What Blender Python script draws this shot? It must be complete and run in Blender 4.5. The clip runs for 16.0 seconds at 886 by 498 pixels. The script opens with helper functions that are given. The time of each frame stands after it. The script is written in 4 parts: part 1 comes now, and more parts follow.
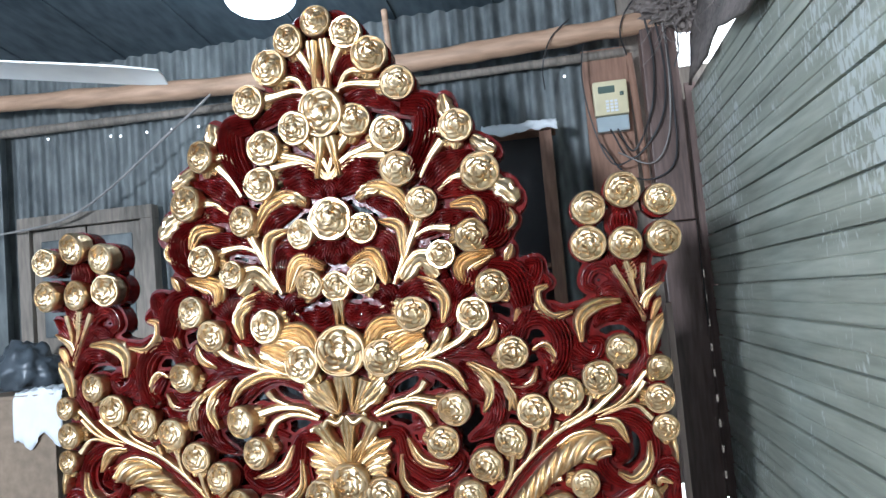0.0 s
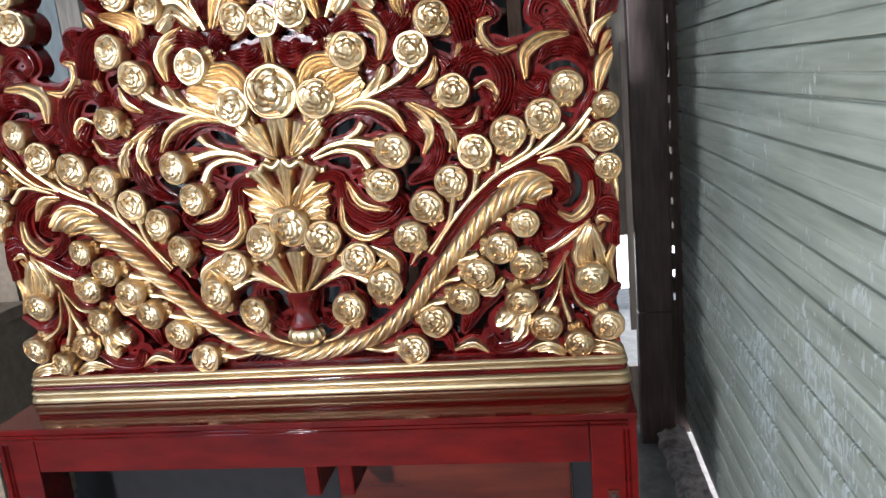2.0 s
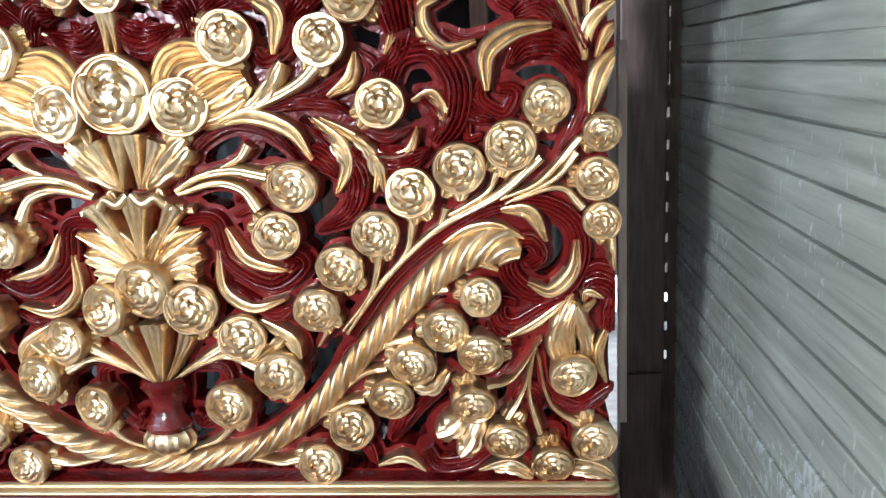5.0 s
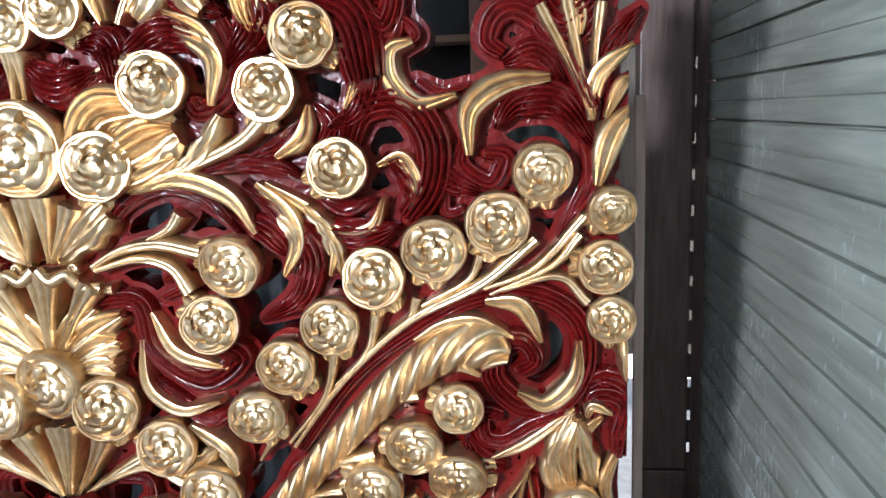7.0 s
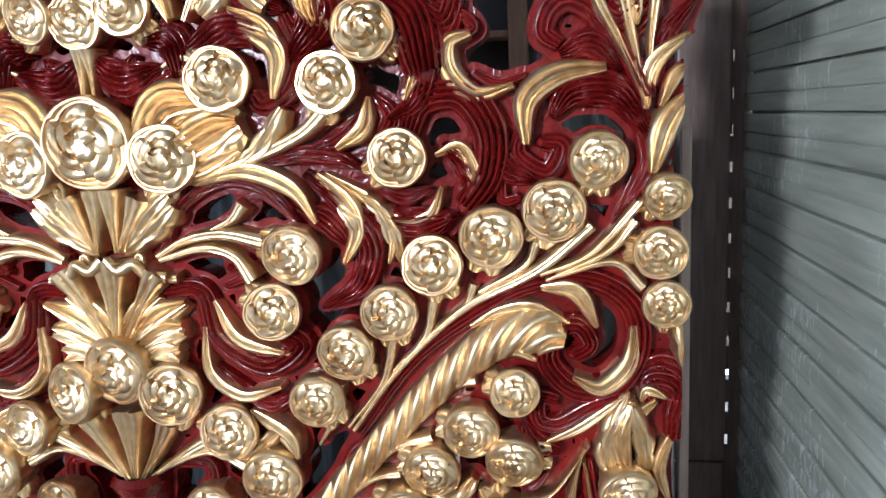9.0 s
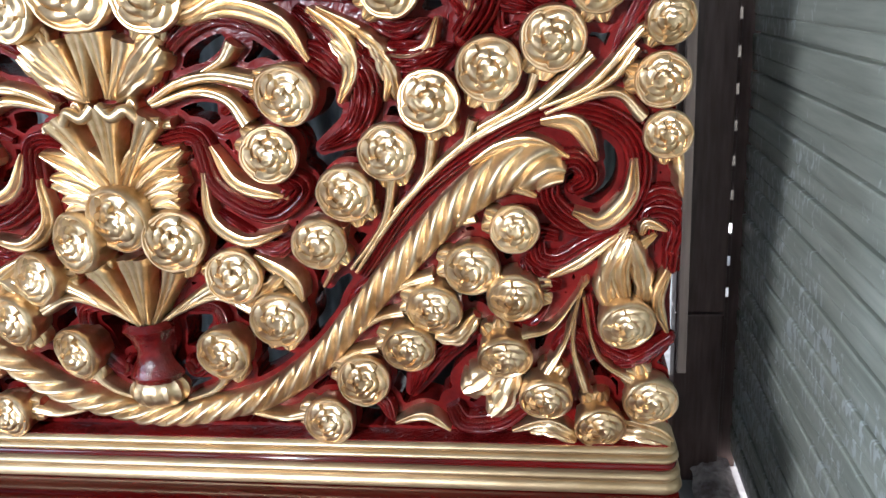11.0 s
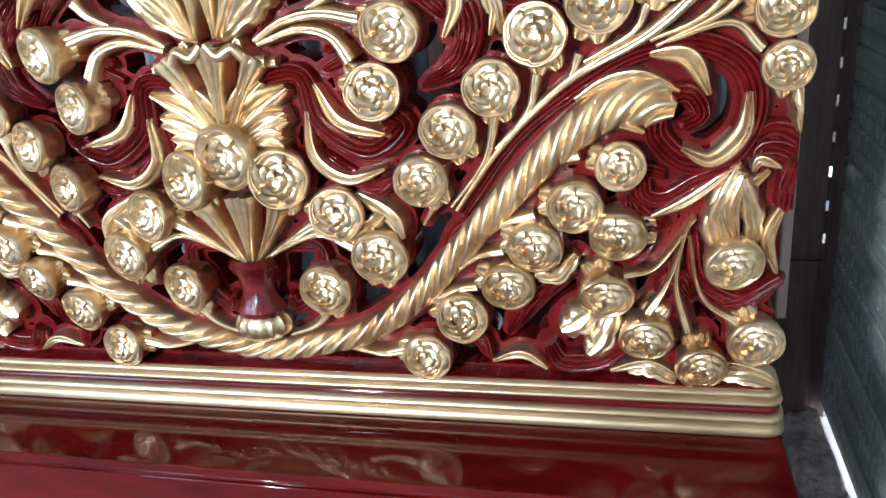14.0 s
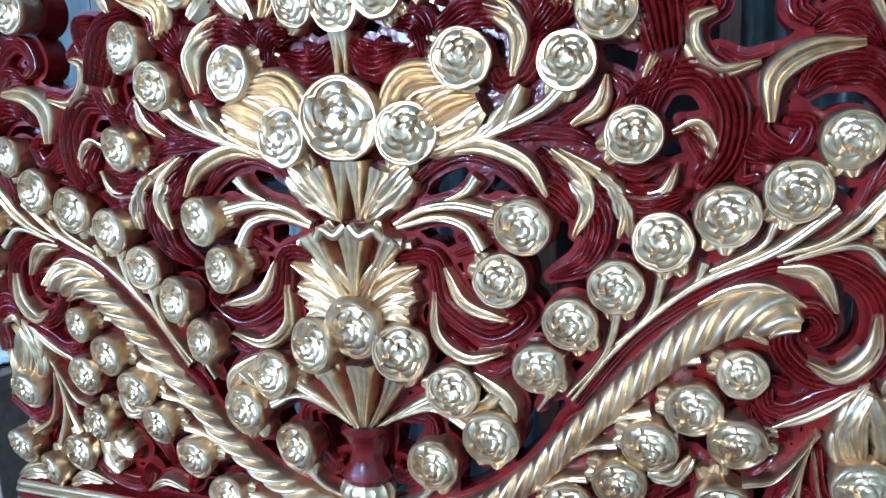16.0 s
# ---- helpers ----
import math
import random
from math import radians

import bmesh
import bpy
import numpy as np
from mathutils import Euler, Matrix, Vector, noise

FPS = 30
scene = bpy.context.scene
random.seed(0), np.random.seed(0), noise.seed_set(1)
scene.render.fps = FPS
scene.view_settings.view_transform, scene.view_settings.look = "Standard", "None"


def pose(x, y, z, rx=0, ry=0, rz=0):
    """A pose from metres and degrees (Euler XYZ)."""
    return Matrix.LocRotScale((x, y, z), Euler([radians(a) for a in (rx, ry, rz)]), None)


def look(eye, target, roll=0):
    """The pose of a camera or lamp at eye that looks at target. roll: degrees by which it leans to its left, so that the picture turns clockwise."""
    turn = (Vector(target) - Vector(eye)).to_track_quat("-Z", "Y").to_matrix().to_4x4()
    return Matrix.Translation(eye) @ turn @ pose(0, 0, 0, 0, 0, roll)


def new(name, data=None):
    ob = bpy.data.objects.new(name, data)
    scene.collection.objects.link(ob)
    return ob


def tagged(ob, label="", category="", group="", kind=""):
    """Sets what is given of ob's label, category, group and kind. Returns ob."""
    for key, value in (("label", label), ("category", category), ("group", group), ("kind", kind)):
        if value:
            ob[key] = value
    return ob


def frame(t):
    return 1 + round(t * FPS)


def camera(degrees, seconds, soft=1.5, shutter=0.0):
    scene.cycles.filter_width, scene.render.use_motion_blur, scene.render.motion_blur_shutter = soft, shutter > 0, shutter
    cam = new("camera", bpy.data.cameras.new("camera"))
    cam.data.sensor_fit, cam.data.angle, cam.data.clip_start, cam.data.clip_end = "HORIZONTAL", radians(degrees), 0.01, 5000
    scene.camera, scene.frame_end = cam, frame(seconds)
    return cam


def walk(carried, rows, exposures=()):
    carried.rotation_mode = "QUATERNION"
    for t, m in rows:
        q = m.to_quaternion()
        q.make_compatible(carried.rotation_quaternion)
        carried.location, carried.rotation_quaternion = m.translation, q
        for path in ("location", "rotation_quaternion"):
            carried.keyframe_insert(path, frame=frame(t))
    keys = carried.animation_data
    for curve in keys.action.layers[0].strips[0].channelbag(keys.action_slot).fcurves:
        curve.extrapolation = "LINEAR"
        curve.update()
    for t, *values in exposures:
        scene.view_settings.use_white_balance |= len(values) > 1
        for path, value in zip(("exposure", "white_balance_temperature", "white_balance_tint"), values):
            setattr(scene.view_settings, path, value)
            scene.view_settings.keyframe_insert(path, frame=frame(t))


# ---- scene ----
cam = camera(60.7, 16.0)
PATH = [
    (0, (0.626, 0.162, 1.415), (0.313, 2.132, 1.559), -5.0),
    (0.5, (0.651, 0.183, 1.406), (0.352, 2.159, 1.466), -4.8),
    (1, (0.675, 0.19, 1.38), (0.365, 2.164, 1.291), -3.8),
    (1.5, (0.703, 0.21, 1.352), (0.344, 2.159, 1.081), -4.6),
    (2, (0.696, 0.253, 1.293), (0.403, 2.185, 0.866), -5.4),
    (2.5, (0.638, 0.35, 1.27), (0.426, 2.258, 0.71), -3.9),
    (3, (0.59, 0.461, 1.272), (0.449, 2.33, 0.575), -5.9),
    (3.5, (0.566, 0.505, 1.288), (0.475, 2.375, 0.582), -3.9),
    (4, (0.638, 0.579, 1.279), (0.38, 2.474, 0.693), -3.2),
    (4.5, (0.761, 0.721, 1.328), (0.473, 2.624, 0.782), -2.6),
    (5, (0.696, 0.878, 1.328), (0.494, 2.812, 0.859), -3.3),
    (5.2, (0.641, 0.939, 1.345), (0.514, 2.881, 0.886), -2.4),
    (7.3, (0.747, 1.152, 1.342), (0.483, 3.104, 0.996), -2.3),
    (7.5, (0.739, 1.144, 1.343), (0.474, 3.096, 1.002), -2.5),
    (8, (0.722, 1.125, 1.336), (0.455, 3.086, 1.047), -2.6),
    (8.2, (0.712, 1.121, 1.347), (0.447, 3.084, 1.072), -2.5),
    (10.3, (0.682, 1.111, 1.275), (0.319, 3.0, 0.726), -3.6),
    (10.5, (0.685, 1.11, 1.269), (0.325, 2.995, 0.705), -3.7),
    (11, (0.699, 1.109, 1.26), (0.375, 2.976, 0.619), -4.3),
    (11.5, (0.713, 1.113, 1.244), (0.397, 2.941, 0.498), -5.6),
    (12, (0.716, 1.115, 1.232), (0.422, 2.913, 0.406), -6.4),
    (12.5, (0.716, 1.117, 1.227), (0.407, 2.886, 0.347), -6.9),
    (13, (0.688, 1.106, 1.221), (0.342, 2.875, 0.355), -6.3),
    (13.5, (0.664, 1.1, 1.238), (0.255, 2.887, 0.438), -5.5),
    (14, (0.645, 1.092, 1.246), (0.151, 2.88, 0.498), -5.9),
    (14.5, (0.625, 1.088, 1.273), (0.041, 2.883, 0.613), -5.1),
    (15, (0.599, 1.071, 1.287), (-0.068, 2.876, 0.744), -3.9),
    (15.5, (0.587, 1.055, 1.304), (-0.101, 2.875, 0.84), -3.2),
    (16, (0.585, 1.046, 1.322), (-0.098, 2.889, 0.955), -2.4),
]
walk(cam, [(t, look(eye, target, roll)) for t, eye, target, roll in PATH], [(0, 0.17, 5600, 7), (1.5, 0.24, 5850, 9), (3.5, 0.45, 6000, 10), (5, 0.50, 5850, 10), (7.5, 0.45, 5750, 11), (12.5, 0.50, 5900, 12), (14, 0.53, 5400, 8), (15, 0.44, 4500, 3), (16, 0.38, 4150, 1)])

# ---- light: daylight from the open front of the workshop, one bulb, sky through the gaps ----
world = bpy.data.worlds.new("sky")
scene.world = world
world.use_nodes = True
wn = world.node_tree.nodes
sky = wn.new("ShaderNodeTexSky")
sky.sky_type, sky.sun_disc = "NISHITA", False
sky.sun_elevation, sky.sun_rotation = radians(23), radians(107)
world.node_tree.links.new(sky.outputs[0], wn["Background"].inputs[0])
wn["Background"].inputs[1].default_value = 0.15

sun_data = bpy.data.lights.new("sun", "SUN")
sun_data.energy, sun_data.angle, sun_data.color = 3.5, radians(0.5), (1.0, 0.95, 0.88)
sun = new("sun", sun_data)
sun.matrix_world = look((8, -2.5, 3.6), (0, 0, 0))


def area_lamp(name, eye, target, sx, sy, watts, color):
    data = bpy.data.lights.new(name, "AREA")
    data.shape, data.size, data.size_y, data.energy, data.color = "RECTANGLE", sx, sy, watts, color
    new(name, data).matrix_world = look(eye, target)


# sky light in the high window of the front wall behind the camera, and in the side window
area_lamp("window_daylight", (-1.64, -2.98, 2.18), (0.4, 2.2, 1.2), 0.36, 0.50, 315, (0.98, 0.98, 1.0))
area_lamp("side_daylight", (-2.30, 0.3, 1.65), (0.0, 2.0, 1.2), 1.0, 1.0, 24, (0.68, 0.83, 1.0))
bulb_data = bpy.data.lights.new("bulb_light", "POINT")
bulb_data.energy, bulb_data.shadow_soft_size, bulb_data.color = 2.0, 0.06, (0.80, 0.92, 1.0)
bulb_light = new("bulb_light", bulb_data)
bulb_light.location = (-0.364, 2.70, 2.47)


# ---- materials ----
def mat(name, color, rough=0.5, metal=0.0, scale=30.0, var=0.12, bump=0.1, color2=None, big=3.0, coat=0.0, stretch=(1, 1, 1), bump_scale=None, rough_var=0.1):
    m = bpy.data.materials.new(name)
    m.use_nodes = True
    n, l = m.node_tree.nodes, m.node_tree.links
    b = n["Principled BSDF"]
    geo = n.new("ShaderNodeNewGeometry")
    mp = n.new("ShaderNodeMapping")
    mp.inputs["Scale"].default_value = stretch
    l.new(geo.outputs["Position"], mp.inputs["Vector"])
    fine, wide = n.new("ShaderNodeTexNoise"), n.new("ShaderNodeTexNoise")
    fine.inputs["Scale"].default_value, fine.inputs["Detail"].default_value = scale, 6
    wide.inputs["Scale"].default_value, wide.inputs["Detail"].default_value = big, 5
    for t in (fine, wide):
        l.new(mp.outputs[0], t.inputs["Vector"])
    add = n.new("ShaderNodeMix")
    add.inputs[0].default_value = 0.5
    l.new(fine.outputs[0], add.inputs[2]), l.new(wide.outputs[0], add.inputs[3])
    ramp = n.new("ShaderNodeValToRGB")
    c2 = color2 or tuple(min(1, c * (1 + 2 * var)) for c in color)
    lo = tuple(c * (1 - var) for c in color)
    ramp.color_ramp.elements[0].position, ramp.color_ramp.elements[1].position = 0.36, 0.64
    ramp.color_ramp.elements[0].color, ramp.color_ramp.elements[1].color = (*lo, 1), (*c2, 1)
    l.new(add.outputs[0], ramp.inputs[0])
    l.new(ramp.outputs[0], b.inputs["Base Color"])
    rr = n.new("ShaderNodeMapRange")
    rr.inputs["To Min"].default_value, rr.inputs["To Max"].default_value = max(0.02, rough - rough_var), min(1, rough + rough_var)
    l.new(wide.outputs[0], rr.inputs[0]), l.new(rr.outputs[0], b.inputs["Roughness"])
    b.inputs["Metallic"].default_value = metal
    b.inputs["Coat Weight"].default_value, b.inputs["Coat Roughness"].default_value = coat, 0.06
    if bump:
        bp = n.new("ShaderNodeBump")
        bp.inputs["Strength"].default_value, bp.inputs["Distance"].default_value = bump, 0.004
        src = fine
        if bump_scale:
            src = n.new("ShaderNodeTexNoise")
            src.inputs["Scale"].default_value, src.inputs["Detail"].default_value = bump_scale, 4
            l.new(mp.outputs[0], src.inputs["Vector"])
        l.new(src.outputs[0], bp.inputs["Height"]), l.new(bp.outputs[0], b.inputs["Normal"])
    return m


def glow(name, color, strength):
    m = bpy.data.materials.new(name)
    m.use_nodes = True
    b = m.node_tree.nodes["Principled BSDF"]
    b.inputs["Emission Color"].default_value, b.inputs["Emission Strength"].default_value = (*color, 1), strength
    return m


GOLD = mat("gold_paint", (0.66, 0.448, 0.232), 0.33, 0.95, 60, 0.16, 0.10, (0.86, 0.675, 0.43), 9, bump_scale=90, rough_var=0.08)
# Copy of GOLD for the mouldings; their duller light is put into the colour.
GOLDLINE = mat("dimmed_gold_paint", (0.46, 0.32, 0.165), 0.40, 0.85, 60, 0.18, 0.12, (0.64, 0.49, 0.30), 5, bump_scale=80, stretch=(0.2, 1, 1))
MAROON = mat("maroon_lacquer", (0.075, 0.003, 0.003), 0.10, 0.0, 40, 0.25, 0.05, (0.150, 0.007, 0.006), 6, coat=0.0, bump_scale=60, rough_var=0.06)
LACQUER = mat("red_lacquer", (0.062, 0.002, 0.002), 0.10, 0.0, 25, 0.2, 0.0, (0.115, 0.004, 0.003), 2.5, coat=0.0, stretch=(0.3, 1, 1), rough_var=0.05)
LACQUER.node_tree.nodes["Principled BSDF"].inputs["Specular IOR Level"].default_value = 0.38
RUSTWOOD = mat("stained_board", (0.055, 0.008, 0.004), 0.12, 0.0, 20, 0.3, 0.03, (0.12, 0.020, 0.009), 3, coat=0.4, stretch=(0.15, 1, 1))
SHUTTER = mat("shutter_steel", (0.31, 0.335, 0.275), 0.48, 0.15, 6, 0.22, 0.10, (0.43, 0.455, 0.385), 1.6, stretch=(1, 0.7, 9.0), bump_scale=60)
POSTWOOD = mat("dark_timber", (0.095, 0.058, 0.048), 0.5, 0.0, 30, 0.3, 0.25, (0.16, 0.105, 0.09), 4, stretch=(3, 3, 0.3))
PALEWOOD = mat("pale_plank", (0.42, 0.32, 0.28), 0.7, 0.0, 30, 0.2, 0.25, (0.55, 0.43, 0.38), 4, stretch=(3, 3, 0.3))
ZINC = mat("weathered_zinc", (0.085, 0.10, 0.105), 0.6, 0.25, 22, 0.35, 0.25, (0.19, 0.21, 0.21), 2.2, stretch=(1, 1, 0.4))
BAMBOO = mat("bamboo_pole", (0.40, 0.25, 0.16), 0.6, 0.0, 25, 0.25, 0.3, (0.55, 0.36, 0.24), 4, stretch=(0.3, 2, 2))
OLDWOOD = mat("grey_old_wood", (0.17, 0.15, 0.125), 0.8, 0.0, 30, 0.3, 0.4, (0.28, 0.24, 0.20), 3, stretch=(2, 2, 0.3))
BROWNWOOD = mat("brown_wood", (0.24, 0.13, 0.085), 0.7, 0.0, 30, 0.3, 0.3, (0.33, 0.19, 0.13), 3, stretch=(2, 2, 0.3))
CEMENT = mat("cement_floor", (0.16, 0.16, 0.155), 0.75, 0.0, 25, 0.2, 0.4, (0.24, 0.24, 0.235), 2)
# Rubble and sill colours raised: daylight from the shutter's bottom gap is painted in.
RUBBLE = mat("gap_lit_dusty_rubble", (0.34, 0.28, 0.26), 0.9, 0.0, 40, 0.35, 1.0, (0.62, 0.54, 0.51), 14)
DUST = mat("gap_lit_dusty_concrete", (0.60, 0.56, 0.54), 0.9, 0.0, 40, 0.15, 0.6, (0.72, 0.68, 0.66), 8)
CARD = mat("plywood", (0.22, 0.165, 0.115), 0.8, 0.0, 30, 0.15, 0.15, (0.30, 0.225, 0.16), 2)
PAPER = mat("white_paper", (0.74, 0.77, 0.80), 0.7, 0.0, 20, 0.05, 0.1)
WHITE = mat("white_enamel", (0.78, 0.79, 0.78), 0.35, 0.0, 15, 0.05, 0.05)
IVORY = mat("ivory_plastic", (0.62, 0.56, 0.36), 0.45, 0.0, 15, 0.06, 0.05)
DARKGLASS = mat("dark_display", (0.10, 0.14, 0.12), 0.2, 0.0, 15, 0.05, 0.0)
CLEAR = mat("clear_plastic_cover", (0.36, 0.42, 0.44), 0.15, 0.0, 15, 0.1, 0.0)
BLACK = mat("black_cable_and_dark_hollow", (0.02, 0.02, 0.022), 0.5, 0.0, 15, 0.2, 0.0)
GREYCABLE = mat("grey_cable", (0.22, 0.21, 0.20), 0.6, 0.0, 15, 0.2, 0.1)
# The blue in this colour stands in for the bulb's bluish haze.
ROOFBOARD = mat("haze_tinted_roof_board", (0.06, 0.085, 0.105), 0.8, 0.0, 25, 0.3, 0.2, (0.11, 0.145, 0.17), 2, stretch=(1, 0.3, 1))
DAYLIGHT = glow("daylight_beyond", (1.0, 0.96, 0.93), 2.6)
BAG = mat("dark_plastic_bag", (0.05, 0.06, 0.07), 0.3, 0.0, 15, 0.3, 0.2)
# Near-black so that boards of it pass for deep shade.
VOID = mat("shade_black_board", (0.006, 0.005, 0.006), 0.85, 0.0, 20, 0.3, 0.1, (0.012, 0.010, 0.011), 3)
# For walls out of view, kept pale to bounce fill light onto the gold.
WALL = mat("pale_bounce_wall", (0.50, 0.50, 0.49), 0.9, 0.0, 20, 0.2, 0.3, (0.60, 0.60, 0.58), 1.5)


def add_scuffs(m, color):
    """Pale rubbed patches in clumps, taller than wide, over a finished material."""
    n, l = m.node_tree.nodes, m.node_tree.links
    b = n["Principled BSDF"]
    geo, mp = n.new("ShaderNodeNewGeometry"), n.new("ShaderNodeMapping")
    mp.inputs["Scale"].default_value = (1, 62, 26)
    l.new(geo.outputs["Position"], mp.inputs["Vector"])
    a, c = n.new("ShaderNodeTexNoise"), n.new("ShaderNodeTexNoise")
    a.inputs["Scale"].default_value, a.inputs["Detail"].default_value, a.inputs["Distortion"].default_value = 1.0, 3, 0.6
    c.inputs["Scale"].default_value, c.inputs["Detail"].default_value = 2.3, 3
    l.new(mp.outputs[0], a.inputs["Vector"]), l.new(geo.outputs["Position"], c.inputs["Vector"])
    mul = n.new("ShaderNodeMath")
    mul.operation = "MULTIPLY"
    l.new(a.outputs[0], mul.inputs[0]), l.new(c.outputs[0], mul.inputs[1])
    ramp = n.new("ShaderNodeValToRGB")
    ramp.color_ramp.elements[0].position, ramp.color_ramp.elements[1].position = 0.288, 0.330
    l.new(mul.outputs[0], ramp.inputs[0])
    old = b.inputs["Base Color"].links[0].from_socket
    mix = n.new("ShaderNodeMix")
    mix.data_type = "RGBA"
    mix.inputs[7].default_value = (*color, 1)
    l.new(ramp.outputs[0], mix.inputs[0]), l.new(old, mix.inputs[6]), l.new(mix.outputs[2], b.inputs["Base Color"])


def add_carving(m, scale, depth):
    """Shallow swirling tool marks as relief."""
    n, l = m.node_tree.nodes, m.node_tree.links
    b = n["Principled BSDF"]
    geo, swirl, bp = n.new("ShaderNodeNewGeometry"), n.new("ShaderNodeTexNoise"), n.new("ShaderNodeBump")
    swirl.inputs["Scale"].default_value, swirl.inputs["Distortion"].default_value, swirl.inputs["Detail"].default_value = scale, 3.5, 1.5
    l.new(geo.outputs["Position"], swirl.inputs["Vector"])
    bp.inputs["Strength"].default_value, bp.inputs["Distance"].default_value = 1.0, depth
    l.new(swirl.outputs["Fac"], bp.inputs["Height"])
    l.new(b.inputs["Normal"].links[0].from_socket, bp.inputs["Normal"])
    l.new(bp.outputs[0], b.inputs["Normal"])


add_scuffs(SHUTTER, (0.53, 0.57, 0.54))
FRET = mat("carved_maroon_lacquer", (0.075, 0.003, 0.003), 0.22, 0.0, 40, 0.25, 0.05, (0.150, 0.007, 0.006), 6, coat=0.0, bump_scale=60, rough_var=0.06)
FRET.node_tree.nodes["Principled BSDF"].inputs["Specular IOR Level"].default_value = 0.2
add_carving(FRET, 30, 0.0012)
add_carving(MAROON, 75, 0.0012)
BULB = glow("lit_bulb", (0.85, 0.94, 1.0), 9.0)
BURLAP = mat("brown_sacking", (0.17, 0.145, 0.13), 0.95, 0.0, 60, 0.35, 0.8, (0.26, 0.22, 0.20), 5)


# ---- mesh helpers ----
def mesh_ob(name, bm, material, parent=None, label="", smooth=False):
    me = bpy.data.meshes.new(name)
    bm.to_mesh(me)
    bm.free()
    if smooth:
        me.polygons.foreach_set("use_smooth", [True] * len(me.polygons))
    me.materials.append(material)
    ob = new(name, me)
    if parent:
        ob.parent = parent
    if label:
        ob["label"] = label
    return ob


def part(name, bm, material, parent, label="", smooth=False):
    return mesh_ob(name, bm, material, parent, label, smooth)


def raw(name, verts, faces, material, parent=None, label="", smooth=True):
    me = bpy.data.meshes.new(name)
    me.from_pydata(verts, [], faces)
    me.polygons.foreach_set("use_smooth", [smooth] * len(me.polygons))
    if smooth:
        me.set_sharp_from_angle(angle=radians(50))
    me.materials.append(material)
    ob = new(name, me)
    if parent:
        ob.parent = parent
    if label:
        ob["label"] = label
    return ob


def box(x0, x1, y0, y1, z0, z1, bevel=0.004, seg=2):
    bm = bmesh.new()
    bmesh.ops.create_cube(bm, size=1, matrix=Matrix.LocRotScale(((x0 + x1) / 2, (y0 + y1) / 2, (z0 + z1) / 2), None, (x1 - x0, y1 - y0, z1 - z0)))
    if bevel:
        bmesh.ops.bevel(bm, geom=bm.edges[:], offset=bevel, segments=seg, affect="EDGES", profile=0.6)
    return bm


def spline(pts, n):
    """Catmull-Rom through the points, n samples."""
    P = np.array(pts, float)
    P = np.vstack([2 * P[0] - P[1], P, 2 * P[-1] - P[-2]])
    out = []
    for s in np.linspace(0, len(pts) - 1 - 1e-9, n):
        i, u = int(s), s - int(s)
        a, b, c, d = P[i:i + 4]
        out.append(0.5 * (2 * b + (c - a) * u + (2 * a - 5 * b + 4 * c - d) * u * u + (3 * b - a - 3 * c + d) * u ** 3))
    return np.array(out)


def tube(pts, r, n=24, k=8, taper=None, wobble=0.0):
    """A round bar along a spline of 3D points: verts, faces."""
    C = spline(pts, n)
    T = np.gradient(C, axis=0)
    V, F = [], []
    side = np.array((0.31, 0.17, 0.93))
    for i in range(n):
        t = T[i] / np.linalg.norm(T[i])
        a = np.cross(t, side)
        a /= np.linalg.norm(a)
        b = np.cross(t, a)
        rr = r * (taper(i / (n - 1)) if taper else 1) * (1 + wobble * noise.noise(Vector(C[i] * 9)))
        for j in range(k):
            w = 2 * math.pi * j / k
            V.append(tuple(C[i] + rr * (math.cos(w) * a + math.sin(w) * b)))
    for i in range(n - 1):
        for j in range(k):
            F.append((i * k + j, i * k + (j + 1) % k, (i + 1) * k + (j + 1) % k, (i + 1) * k + j))
    F.append(tuple(range(k))[::-1])
    F.append(tuple(range((n - 1) * k, n * k)))
    return V, F


def empty(name, loc, label, category, group="", kind=""):
    ob = new(name)
    ob.location = loc
    return tagged(ob, label, category, group, kind)

# ---- the setting ----
FLOOR = -0.22
tagged(mesh_ob("floor", box(-2.3, 1.16, -3.0, 3.42, FLOOR - 0.1, FLOOR, 0), CEMENT), "grey bare cement floor of the workshop", "floor", kind="structure")
tagged(mesh_ob("ground", box(-60, 60, -60, 60, FLOOR - 0.3, FLOOR - 0.12, 0), CEMENT), "pale dusty ground outside the workshop", "ground", kind="structure")
V, F = [], []
for i in range(17):
    x0, x1 = -2.36 + 0.215 * i, -2.36 + 0.215 * i + 0.212
    d = 0.006 * (i % 2)
    o = len(V)
    for x in (x0, x1):
        V += [(x, 3.44, 2.66 + d), (x, -3.1, 3.36 + d), (x, -3.1, 3.39 + d), (x, 3.44, 2.69 + d)]
    F += [(o, o + 1, o + 5, o + 4), (o + 3, o + 7, o + 6, o + 2), (o, o + 3, o + 2, o + 1), (o + 4, o + 5, o + 6, o + 7), (o, o + 4, o + 7, o + 3), (o + 1, o + 2, o + 6, o + 5)]
tagged(raw("ceiling", V, F, ROOFBOARD, smooth=False), "dark roof boards sloping over the workshop, tinted blue for lamp haze", "ceiling", kind="structure")
for name, y0, y1, z0, z1 in (("wall_west_1", -3.0, -0.25, FLOOR, 3.38), ("wall_west_2", 0.85, 3.42, FLOOR, 3.38), ("wall_west_3", -0.25, 0.85, FLOOR, 1.10), ("wall_west_4", -0.25, 0.85, 2.20, 3.38)):
    tagged(mesh_ob(name, box(-2.36, -2.3, y0, y1, z0, z1, 0), WALL), "unseen side wall, pale to bounce fill light", "wall", kind="structure")


